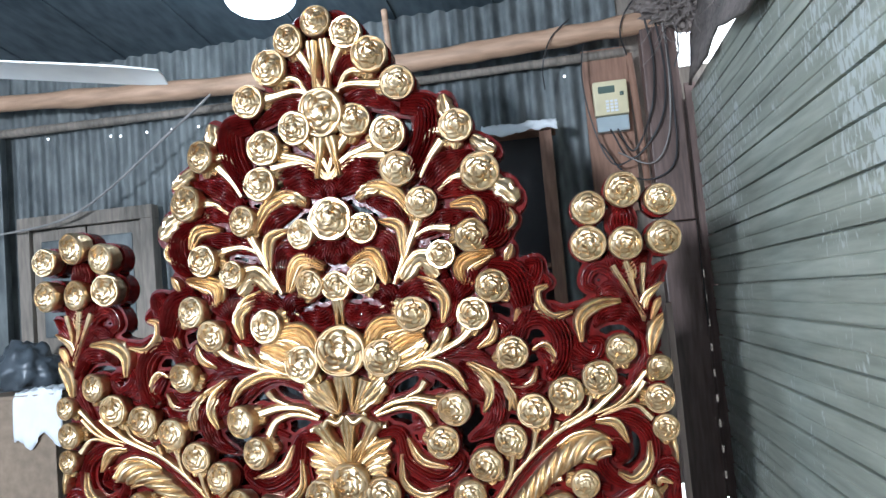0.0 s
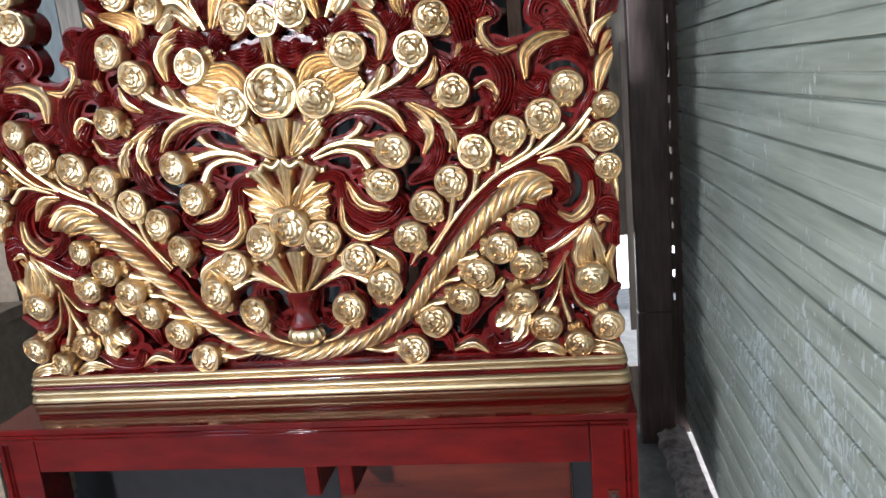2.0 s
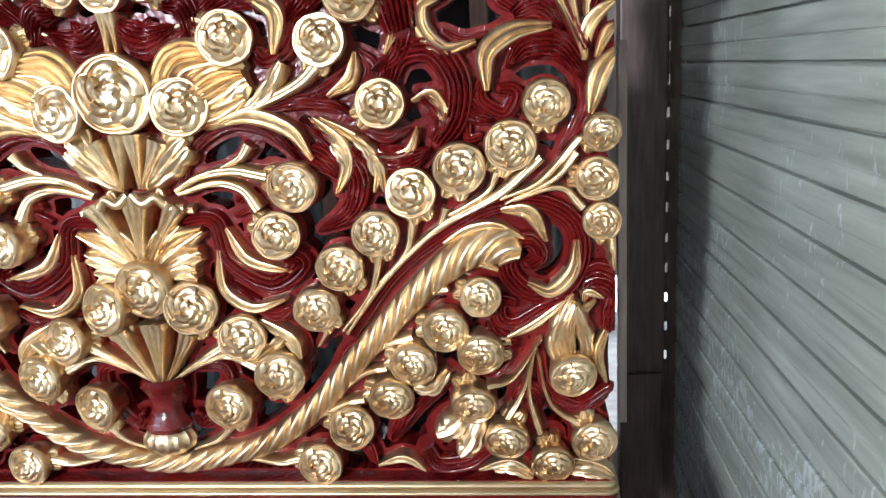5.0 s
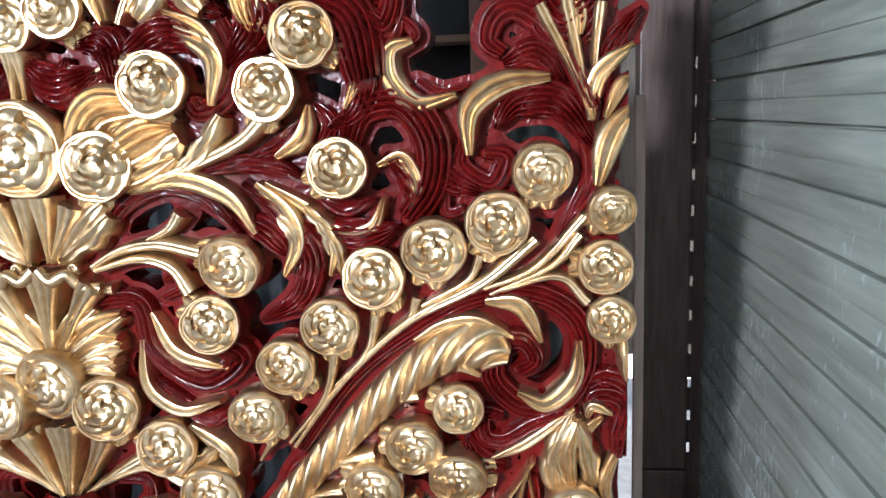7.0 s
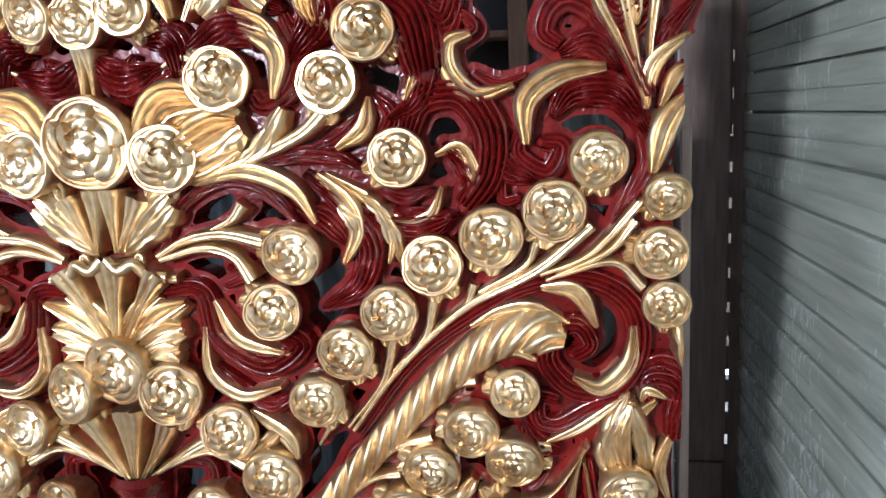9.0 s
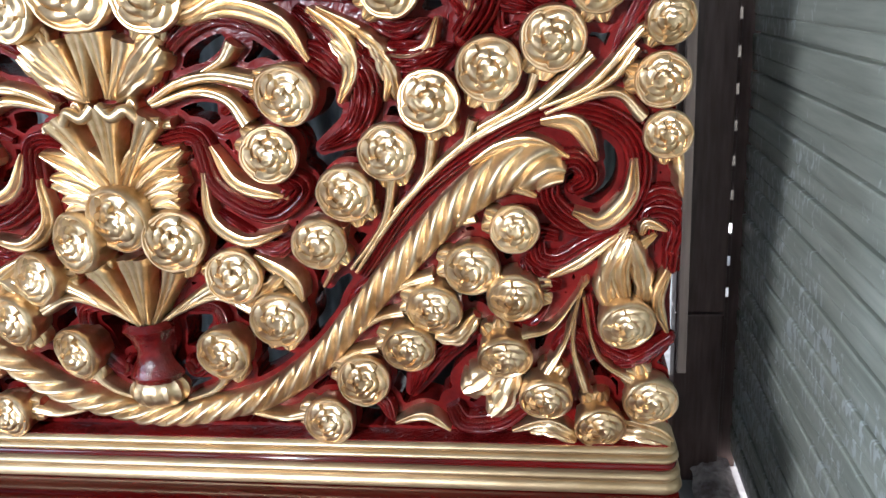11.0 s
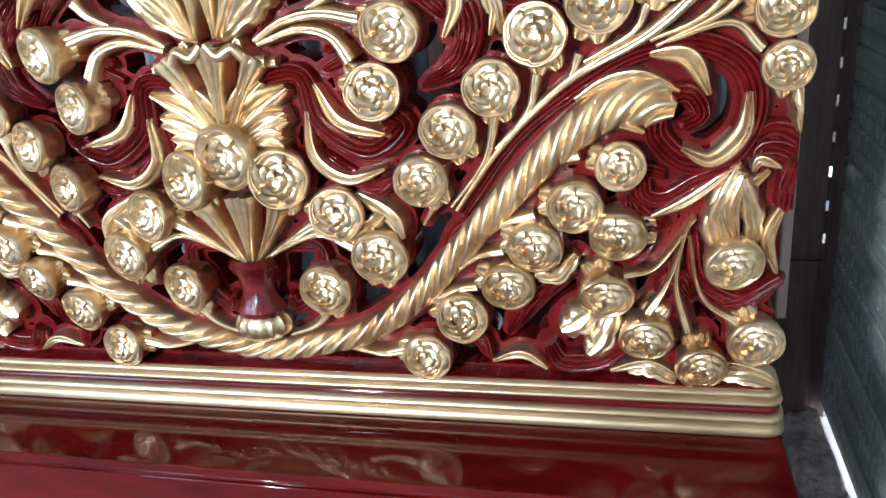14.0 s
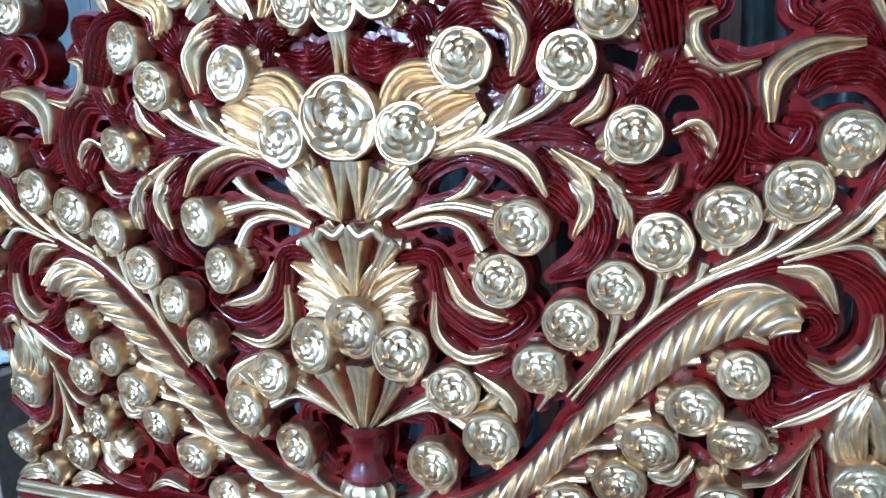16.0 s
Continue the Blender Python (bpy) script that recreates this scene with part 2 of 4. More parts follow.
def corrugated(name, x0, x1, y, z0, z1, pitch, depth, label):
    n = int((x1 - x0) / pitch * 8)
    V, F = [], []
    for i in range(n + 1):
        x = x0 + (x1 - x0) * i / n
        d = depth * math.sin(2 * math.pi * (x - x0) / pitch)
        for z in (z0, z1):
            V.append((x, y + d, z)), V.append((x, y + d + 0.002, z))
    for i in range(n):
        a, b = 4 * i, 4 * i + 4
        F += [(a, b, b + 2, a + 2), (a + 1, a + 3, b + 3, b + 1)]
    return tagged(raw(name, V, F, ZINC), label, "wall", kind="structure")


corrugated("wall_north", -2.3, 0.935, 3.33, FLOOR, 2.72, 0.076, 0.010, "weathered grey corrugated zinc wall with glowing discs for nail holes")
for name, x0, x1, z0, z1 in (("wall_south_1", -2.3, -1.86, FLOOR, 2.48), ("wall_south_2", -1.42, 1.4, FLOOR, 2.48), ("wall_south_3", -1.86, -1.42, FLOOR, 1.88), ("wall_south_4", -2.3, 1.4, 2.48, 3.38)):
    tagged(mesh_ob(name, box(x0, x1, -3.06, -3.0, z0, z1, 0), WALL), "unseen front wall, pale to bounce fill light", "wall", kind="structure")


# roller shutter: interlocking slats on two guides
SX = 1.187
shutter = empty("roller_shutter", (SX, 2.6, 0.0), "closed grey-green steel roller shutter with pale scuffs", "roller shutter", kind="structure")
PROFILE = [(0.012, 0.0), (0.012, 0.0036), (-0.002, 0.0038), (-0.003, 0.006), (-0.004, 0.0415), (-0.001, 0.0430), (-0.001, 0.0450), (-0.0045, 0.0465), (-0.006, 0.052), (-0.006, 0.090), (-0.003, 0.0932), (0.012, 0.0935)]


def slat_mesh():
    V, F = [], []
    k = len(PROFILE)
    ys = np.linspace(-5.6, 0.62, 50)
    for y in ys:
        for dx, z in PROFILE:
            V.append((dx + 0.0012 * noise.noise(Vector((y * 2.1, z * 8, 1.3))), float(y), z))
        V.append((0.015, float(y), 0.0985)), V.append((0.015, float(y), -0.002))
    k += 2
    for i in range(len(ys) - 1):
        for j in range(k):
            a, b = i * k + j, i * k + (j + 1) % k
            F.append((a, a + k, b + k, b))
    F += [tuple(range(k)), tuple(range((len(ys) - 1) * k, len(ys) * k))[::-1]]
    me = bpy.data.meshes.new("slat")
    me.from_pydata(V, [], F)
    me.polygons.foreach_set("use_smooth", [True] * len(me.polygons))
    me.set_sharp_from_angle(angle=radians(40))
    me.materials.append(SHUTTER)
    return me


slat_data = slat_mesh()
for i in range(24):
    s = new("slat", slat_data)
    s.parent = shutter
    s.location = (random.uniform(-0.001, 0.001), 0, 0.0460 + 0.0965 * (i - 2))

tagged(mesh_ob("door_sill", box(1.100, 1.30, -3.0, 3.2, FLOOR, -0.182, 0.008), DUST), "crumbling dusty masonry sill, paled for the daylight under the shutter", "sill", kind="structure")
V, F = [], []
ny, nx = 240, 16
for i in range(ny + 1):
    y = 0.5 + 2.70 * i / ny
    for j in range(nx + 1):
        q = j / nx
        x = 1.062 + 0.040 * noise.noise(Vector((y * 7, 0, 9))) * (1 - q) + 0.110 * q
        p = Vector((x, y, 0))
        h = 0.030 * abs(noise.noise(p * 14)) + 0.016 * abs(noise.noise(p * 38)) + 0.008 * noise.noise(p * 90)
        V.append((x, y, -0.190 + 0.03 * min(1, q * 4) + h * (1 - 0.6 * q)))
for i in range(ny):
    for j in range(nx):
        a = i * (nx + 1) + j
        F.append((a, a + 1, a + nx + 2, a + nx + 1))
tagged(raw("rubble", V, F, RUBBLE, smooth=False), "crumbled mortar along the sill, paled pinkish for daylight from the gap", "rubble", kind="stuff")
tagged(mesh_ob("backdrop_east", box(3.2, 3.22, -6, 6, -0.2, 5.5, 0), DAYLIGHT), "bright hazy daylight outside", "backdrop", kind="structure")
tagged(mesh_ob("backdrop_north", box(-3, 3.0, 5.4, 5.42, -0.2, 4.5, 0), DAYLIGHT), "bright hazy daylight outside", "backdrop", kind="structure")

# corner post, a daylight slit beside it, and the wall above
post = empty("corner_post", (1.077, 3.2, FLOOR), "dark brown timber corner post with a joint", "post", kind="structure")
for z0, z1 in ((0.0, 0.560), (0.564, 1.87), (1.875, 2.86)):
    part("post_length", box(-0.075, 0.060, -0.03, 0.06, z0, z1, 0.006), POSTWOOD, post)
tagged(mesh_ob("wall_corner", box(0.925, 1.40, 3.345, 3.37, 0.62, 2.30, 0), OLDWOOD), "grey weathered boards beside the corner post", "wall", kind="structure")
tagged(mesh_ob("jamb", box(0.912, 0.930, 2.52, 2.54, 0.50, 1.36, 0.003), PALEWOOD), "pale narrow plank upright between headboard and post", "plank", kind="structure")
tagged(mesh_ob("baseboard", box(0.925, 1.30, 3.345, 3.37, FLOOR, 0.05, 0), OLDWOOD), "grey board at the foot of the corner", "board", kind="structure")
guide = empty("shutter_guide", (1.137, 3.225, 0.0), "dark steel guide with gaps of daylight", "guide rail", kind="structure")
part("channel", box(0.0190, 0.062, 0, 0.006, FLOOR, 2.2, 0.001), POSTWOOD, guide)
part("channel", box(0.0, 0.0105, 0, 0.006, FLOOR, 2.2, 0.001), POSTWOOD, guide)
for i in range(24):
    part("guide_plate", box(0.0108, 0.0187, 0, 0.006, 0.0965 * i - 0.18, 0.0965 * i - 0.18 + (0.068 if 4 < i < 17 else 0.0955), 0.001), POSTWOOD, guide)

# bamboo beam, ceiling poles
V, F = tube([(-2.27, 3.2, 2.52), (-1.85, 3.2, 2.497), (-0.86, 3.2, 2.44), (0.0, 3.2, 2.425), (0.48, 3.2, 2.437), (1.08, 3.19, 2.456), (1.2, 3.19, 2.47)], 0.041, 60, 12, wobble=0.25)
tagged(raw("bamboo_beam", V, F, BAMBOO), "crooked brown bamboo beam under the roof", "beam", kind="structure")
V, F = tube([(-0.02, 3.25, 2.45), (-0.03, 3.24, 2.75)], 0.014, 8, 8)
tagged(raw("roof_pole", V, F, BAMBOO), "thin upright bamboo pole", "pole", kind="structure")
V, F = tube([(-2.2, 3.29, 2.385), (-0.6, 3.29, 2.37), (0.95, 3.29, 2.375)], 0.020, 20, 8, wobble=0.2)
tagged(raw("wall_batten", V, F, OLDWOOD), "grey wooden batten along the zinc wall", "batten", kind="structure")
# The sheet is uncut: glowing discs stand in for daylight through nail holes.
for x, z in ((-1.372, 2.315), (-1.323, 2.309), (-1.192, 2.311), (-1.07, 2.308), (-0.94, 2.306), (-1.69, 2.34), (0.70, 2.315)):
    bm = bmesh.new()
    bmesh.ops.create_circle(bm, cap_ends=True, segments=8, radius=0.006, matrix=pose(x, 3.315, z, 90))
    tagged(mesh_ob("nail_hole_glow", bm, DAYLIGHT), "tiny glowing disc in place of a daylit nail hole", "hole", "nail holes", "structure")

# old sacking stuffed under the eave, above the gap over the shutter
V, F = [], []
ny, nz = 60, 10
for i in range(ny + 1):
    y = -3 + 6.1 * i / ny
    for j in range(nz + 1):
        q = j / nz
        # The near stretch hangs lower only to block low sun through the gap.
        low = (2.155 if y > 2.25 else 2.10) + 0.05 * noise.noise(Vector((y * 5, 0, 3)))
        p = Vector((1.14 + 0.16 * q, y, low + (2.86 - low) * q))
        d = 0.035 * noise.noise(p * 7) + 0.025 * noise.noise(p * 19)
        V.append((p.x + d, p.y, p.z + d))
for i in range(ny):
    for j in range(nz):
        a = i * (nz + 1) + j
        F.append((a, a + 1, a + nz + 2, a + nz + 1))
sack = tagged(raw("eave_sacking", V, F, BURLAP), "ragged brown sacking under the eave", "sacking", kind="structure")
sm = sack.modifiers.new("thick", "SOLIDIFY")
sm.thickness = 0.012
tagged(mesh_ob("wall_corner_top", box(0.925, 1.12, 3.345, 3.37, 2.30, 2.72, 0), OLDWOOD), "grey weathered boards under the roof", "wall", kind="structure")
bm = bmesh.new()
bmesh.ops.create_icosphere(bm, subdivisions=5, radius=1.0)
for v in bm.verts:
    d = 1 + 0.25 * noise.noise(v.co * 3) + 0.2 * noise.noise(v.co * 8) + 0.1 * noise.noise(v.co * 20)
    v.co = Vector((v.co.x * 0.17 * d, v.co.y * 0.12 * d, v.co.z * 0.095 * d))
clump = tagged(mesh_ob("eave_straw", bm, BURLAP), "tangled brown straw and sacking in the roof corner", "sacking", kind="structure")
clump.location = (1.17, 3.16, 2.50)
V, F = [], []
sr = random.Random(8)
for i in range(260):
    y = sr.uniform(2.2, 3.2)
    a = Vector((sr.uniform(1.06, 1.22), y, sr.uniform(2.34, 2.66)))
    b = a + Vector((sr.uniform(-0.12, 0.12), sr.uniform(-0.18, 0.18), sr.uniform(-0.16, 0.02)))
    v, f = tube([tuple(a), tuple((a + b) / 2 + Vector((0, 0, -0.02))), tuple(b)], 0.0016, 6, 4)
    F += [tuple(q + len(V) for q in g) for g in f]
    V += v
tagged(raw("loose_fibres", V, F, BURLAP), "loose brown fibres hanging from the sacking", "fibres", kind="stuff")

# ---- the carved headboard ----
headboard = empty("headboard", (0, 2.2, FLOOR), "tall carved wooden bed headboard in gold and maroon lacquer", "headboard")
PY = 2.205 - 2.2     # front of the fretwork, in the headboard's space
PZ = -FLOOR
field = []           # discs that the fretwork must carry


def place(name, me, mirror):
    o = new(name, me)
    o.parent = fret
    if mirror:
        o.scale = (-1, 1, 1)
    return o


fret = new("fretwork", bpy.data.meshes.new("fretwork"))
fret.parent = headboard
fret["label"] = "pierced maroon lacquered carving"


def put_both(name, V, F, material, both=True):
    me = bpy.data.meshes.new(name)
    me.from_pydata(V, [], F)
    me.polygons.foreach_set("use_smooth", [True] * len(me.polygons))
    me.set_sharp_from_angle(angle=radians(42))
    me.materials.append(material)
    place(name, me, False)
    if both:
        place(name, me, True)


def cut(x, z):
    """The carving is sawn off straight along the side of the board."""
    return min(x, 0.862) if z < 1.42 else x


def ribbon(name, material, w, pts, width, height, ridges=0, depth=0.25, slant=0.0, lift=0.0, n=26, k=11, round_=0.55, base=0.0, crest=0.0, both=True):
    """A carved ribbon on the fretwork: width(s) and height(s) along it, with rounded ridges that run along or slant across."""
    C = spline(pts, n)
    T = np.gradient(C, axis=0)
    T /= np.linalg.norm(T, axis=1)[:, None] + 1e-9
    L = np.concatenate([[0], np.cumsum(np.linalg.norm(np.diff(C, axis=0), axis=1))])
    k = max(k, 4 * ridges + 1)
    V, F = [], []
    for i in range(n):
        s = i / (n - 1)
        hw, h = 0.5 * w * width(s), height(s)
        field.append((C[i][0], C[i][1], hw))
        nx, nz = -T[i][1], T[i][0]
        for j in range(k):
            u = -1 + 2 * j / (k - 1)
            dome = max(0.0, 1 - u * u) ** round_ * (1 + crest * u)
            g = 1.0
            if ridges:
                g += depth * (1.6 * abs(math.sin(0.5 * math.pi * ridges * (u + 1) + slant * L[i])) - 1.0)
            y = PY + 0.002 - base - (h * dome * g + lift * s * s * (0.4 + 0.6 * dome)) if abs(u) < 1 else PY + 0.014
            V.append((cut(C[i][0] + nx * hw * u, C[i][1]), y, C[i][1] + nz * hw * u + PZ))
    for i in range(n - 1):
        for j in range(k - 1):
            a = i * k + j
            F.append((a, a + 1, a + k + 1, a + k))
    F += [tuple(range(k)), tuple(range((n - 1) * k, n * k))[::-1]]
    put_both(name, V, F, material, both)


def bulge(a, b, peak=0.45):
    def f(s):
        q = s / peak if s < peak else (1 - s) / (1 - peak)
        e = a if s < peak else b
        return e + (1 - e) * math.sin(q * math.pi / 2)
    return f


def flutes(w):
    """How many gouged ridges fit across a ribbon this wide."""
    return max(3, min(8, int(round(w / 0.0085))))


def leaf(material, w, *pts):
    gold = material is GOLD
    h = min(0.026, 0.60 * w) + (0.006 if gold else 0)
    ww = w * (1.85 if gold else 1.62)
    ribbon("leaf", material, ww, pts, bulge(0.34, 0.30 if gold else 0.18, 0.5), lambda s: h * (0.55 + 0.45 * math.sin(math.pi * min(1, 0.15 + s * 0.8))), max(3, flutes(ww) - 2) if gold else flutes(ww), 0.24 if gold else 0.30, 0 if gold else -16, 0.010 if gold else 0.004, base=0.006 if gold else 0.0, crest=0.25)


def scroll(material, w, *pts):
    h = min(0.028, 0.65 * w)
    n = 16 + 8 * len(pts)
    ribbon("scroll", material, w * 1.45, pts, lambda s: 0.45 + 0.65 * math.sin(math.pi * (0.12 + 0.70 * s)), lambda s: h * (0.8 + 0.35 * s), flutes(w * 1.45), 0.28, 0, 0.006, n=n, crest=0.2)
    x, z = pts[-1]
    knob(material, x, z, 0.42 * w, 0.9 * h + 0.008)


def stem(material, w, *pts):
    ribbon("stem", material, w * 2.05, pts, lambda s: 0.45 + 0.65 * s, lambda s: 0.9 * w + 0.008, 2, 0.10, 0, 0.006, round_=0.5, base=0.004)


def trumpet(material, w, *pts):
    ribbon("trumpet", material, w * 1.6, pts, lambda s: (0.40 + 0.80 * s ** 1.8) * (1 if s < 0.94 else 0.86), lambda s: 0.75 * w + 0.008 - 0.006 * s, 2, 0.20, 0, 0.018, k=17, round_=0.45, base=0.005)


def lobed(material, w, *pts):
    ribbon("acanthus_leaf", material, w * 1.55, pts, lambda s: (0.34 + 0.75 * math.sin(math.pi * (0.1 + 0.78 * s))) * (0.84 + 0.26 * abs(math.sin(9.5 * s))), lambda s: 0.022 * (0.6 + 0.4 * math.sin(math.pi * s)), 3, 0.20, -12, 0.012, n=44, base=0.005)


def rope(material, w, *pts):
    """Both halves twist the same way, so the left one is not a mirror of the right."""
    for side in (1, -1):
        path = [(side * x, z) for x, z in pts]
        ribbon("twisted_stem", material, w, path, lambda s: (0.72 + 0.12 * s + 0.62 * s ** 4) * (1 if s < 0.93 else 1 - 9 * (s - 0.93)), lambda s: 0.026 + 0.006 * s, 2, 0.30, -78, 0.0, n=420, k=29, round_=0.5, base=0.006, both=False)


def knob(material, x, z, r, h):
    """The raised eye in the middle of a curl."""
    V, F = [], []
    for a in range(5):
        f = a / 4 * math.pi / 2
        for b in range(12):
            q = 2 * math.pi * b / 12
            V.append((x + r * math.cos(f) * math.cos(q), PY + 0.002 - h * math.sin(f), z + PZ + r * math.cos(f) * math.sin(q)))
    for a in range(4):
        for b in range(12):
            F.append((a * 12 + b, a * 12 + (b + 1) % 12, a * 12 + 12 + (b + 1) % 12, a * 12 + 12 + b))
    put_both("curl_eye", V, F, material)


def rose_mesh(seed):
    """A carved rose of radius 1 that faces -y: overlapping petals in falling rings round a bud, inside a round rim."""
    r = random.Random(seed)
    rho, count = (1.0, 0.90, 0.65, 0.40, 0.16), (1, 5, 5, 3)
    top = (0.34, 0.46, 0.56, 0.63)
    skew = [r.uniform(0.75, 1.25) for _ in range(40)]
    phase = [r.random() for _ in count]
    N = 60
    V, F = [], []

    def edge(i, a):
        if i >= 4:
            return rho[4]
        if i == 0:
            return 1 - 0.012 * math.cos(2 * math.pi * (3 * a + phase[0])) - 0.008 * math.cos(2 * math.pi * 7 * a)
        q = (a * count[i] + phase[i]) % 1.0
        return rho[i] * (1 - 0.17 * q ** 1.6 - 0.07 * (1 - q) ** 4)

    rows = [(3, 0.0)]
    for i in (3, 2, 1, 0):
        rows += [(i, 0.02), (i, 0.25), (i, 0.50), (i, 0.75), (i, 0.90), (i, 1.0)]
    for i, q in rows:
        for j in range(N):
            a = j / N
            lo, hi = edge(i + 1, a), edge(i, a)
            rr = lo + (hi - lo) * q
            tw = (a * count[i] + phase[i]) % 1.0
            f = skew[6 * i + int(a * count[i] + phase[i]) % count[i]]
            if i:
                h = top[i] + 0.16 * f * (0.45 - tw) + 0.045 * math.sin(math.pi * q) * f - 0.10 * f * q + 0.02 * math.sin(9 * tw + 5 * q)
            else:
                h = top[0] + (0.0 if q < 0.25 else 0.08 * math.sin(math.pi * (q - 0.25) / 0.75))
            w = 2 * math.pi * a
            V.append((rr * math.cos(w), -h, rr * math.sin(w)))
    for row, (rr, h) in enumerate(((1.02, 0.20), (1.02, 0.04), (0.99, -0.18), (0.93, -0.45), (0.84, -0.75))):
        for j in range(N):
            w = 2 * math.pi * j / N
            rr_w = rr * (1 - 0.09 * ((6 * j / N + phase[1] + 0.45 * row) % 1.0)) if row else rr
            V.append((rr_w * math.cos(w), -h, rr_w * math.sin(w)))
    for i in range(len(rows) + 4):
        for j in range(N):
            F.append((i * N + j, i * N + (j + 1) % N, (i + 1) * N + (j + 1) % N, (i + 1) * N + j))
    F.append(tuple(range(N))[::-1])
    me = bpy.data.meshes.new("rose")
    me.from_pydata(V, [], F)
    me.polygons.foreach_set("use_smooth", [True] * len(me.polygons))
    me.set_sharp_from_angle(angle=radians(40))
    me.materials.append(GOLD)
    return me


ROSES = [rose_mesh(s) for s in range(5)]
rose_rng = random.Random(11)


def rose(x, z, r, both=True, calyx=None):
    """A rose on the fretwork; calyx: the way, in degrees, in which its gold cup of sepals points."""
    if calyx is not None:
        for turn, f in ((-14, 0.75), (14, 0.75)):
            a = radians(calyx + turn)
            q = [(x + k * r * math.cos(a), z + k * r * math.sin(a)) for k in (0.55, 1.0, 0.95 + 0.5 * f)]
            ribbon("sepal", GOLD, 0.85 * r, q, bulge(0.85, 0.45, 0.5), lambda s: 0.020 * (1 - 0.3 * s), 3, 0.2, 0, 0.004, n=8, base=0.004)
    field.append((x, z, 0.90 * r))
    for side in ((1, -1) if both else (1,)):
        o = new("rose", rose_rng.choice(ROSES))
        o.parent = fret
        o.location = (side * x, PY - 0.022, z + PZ)
        droop = 15 if z < 0.83 and x > 0.4 else 3
        turn = -13 if side < 0 else (4 if both else -5)
        o.rotation_mode = "YXZ"
        o.rotation_euler = (radians(droop + rose_rng.uniform(-8, 8)), rose_rng.uniform(0, 6.28), radians(turn + rose_rng.uniform(-8, 8)))
        o.scale = (r, r, r)


rose(.746, 1.261, .041, calyx=-95)
rose(.686, 1.192, .045, calyx=-120)
rose(.596, 1.157, .046, calyx=-105)
rose(.509, 1.116, .045, calyx=-75)
rose(.441, 1.046, .043, calyx=-85)
rose(.372, .986, .044, calyx=-65)
rose(.320, .909, .043, calyx=-60)
rose(.300, 1.137, .046, calyx=165)
rose(.260, 1.048, .044, calyx=150)
rose(.466, 1.272, .043, calyx=-150)
rose(.372, 1.382, .045, calyx=-110)
rose(.427, 1.452, .045, calyx=-30)
rose(.207, 1.394, .048, calyx=150)
rose(.073, 1.503, .042, calyx=-55)
rose(.111, 1.284, .052, calyx=-110)
rose(.082, .917, .051, calyx=-100)
rose(.839, 1.207, .033, calyx=-140)
rose(.831, 1.128, .038, calyx=175)
rose(.839, 1.054, .034, calyx=-80)
rose(.173, .855, .046, calyx=190)
rose(.238, .781, .048, calyx=-100)
rose(.133, .719, .047, calyx=-95)
rose(.622, .922, .037, calyx=165)
rose(.556, .863, .043, calyx=178)
rose(.494, .798, .044, calyx=175)
rose(.447, .730, .043, calyx=170)
rose(.367, .670, .044, calyx=165)
rose(.300, .594, .043, calyx=178)
rose(.619, .817, .043, calyx=0)
rose(.599, .716, .043, calyx=110)
rose(.661, .643, .042, calyx=70)
rose(.744, .593, .040, calyx=100)
rose(.821, .640, .042, calyx=120)
rose(.784, .771, .043)
rose(.790, 1.671, .047)
rose(.698, 1.632, .045)
rose(.883, 1.637, .041)
rose(.690, 1.539, .047)
rose(.785, 1.532, .044)
rose(.881, 1.537, .045)
rose(.146, 2.124, .052, calyx=-120)
rose(.216, 2.035, .048, calyx=180)
rose(.084, 1.944, .048, calyx=-120)
rose(.179, 1.897, .050, calyx=-160)
rose(.198, 1.794, .049, calyx=150)
rose(.369, 1.894, .047, calyx=-110)
rose(.422, 1.762, .053, calyx=-160)
rose(.256, 1.696, .044, calyx=-110)
rose(.384, 1.594, .046, calyx=175)
rose(.300, 1.548, .040, calyx=175)
rose(.086, 1.642, .043, calyx=-145)
rose(.084, 2.197, .046, calyx=-110)
rose(0, 1.490, .042, False)
rose(0, 1.313, .071, False)
rose(0, .958, .057, False)
rose(0, 1.675, .061, False)
rose(0, 1.979, .069, False)
rose(0, 2.239, .046, False)
leaf(MAROON, .022, (.077, 1.126), (.117, 1.212), (.189, 1.251), (.257, 1.232), (.312, 1.175))
leaf(GOLD, .020, (.148, 1.244), (.226, 1.261), (.301, 1.233), (.337, 1.181))
leaf(MAROON, .034, (.320, 1.253), (.375, 1.206), (.413, 1.148), (.395, 1.085), (.335, 1.050))
leaf(GOLD, .020, (.341, 1.252), (.384, 1.210), (.397, 1.165), (.376, 1.119))
leaf(GOLD, .015, (.354, 1.252), (.422, 1.209), (.452, 1.164), (.444, 1.118))
stem(GOLD, .015, (.190, 1.261), (.263, 1.285), (.326, 1.313), (.361, 1.342))
lobed(GOLD, .024, (.217, 1.264), (.265, 1.299), (.300, 1.350))
leaf(MAROON, .022, (.244, 1.266), (.314, 1.280), (.373, 1.273), (.411, 1.256))
leaf(MAROON, .026, (.332, 1.285), (.392, 1.307), (.431, 1.352))
leaf(GOLD, .017, (.374, 1.288), (.416, 1.316), (.428, 1.360))
stem(GOLD, .008, (.114, 1.417), (.146, 1.430), (.180, 1.421))
leaf(MAROON, .020, (.123, 1.424), (.189, 1.457), (.248, 1.454), (.261, 1.433))
leaf(GOLD, .019, (.227, 1.494), (.275, 1.468), (.297, 1.425), (.286, 1.380))
scroll(MAROON, .026, (.306, 1.481), (.325, 1.431), (.307, 1.377), (.269, 1.357), (.257, 1.372))
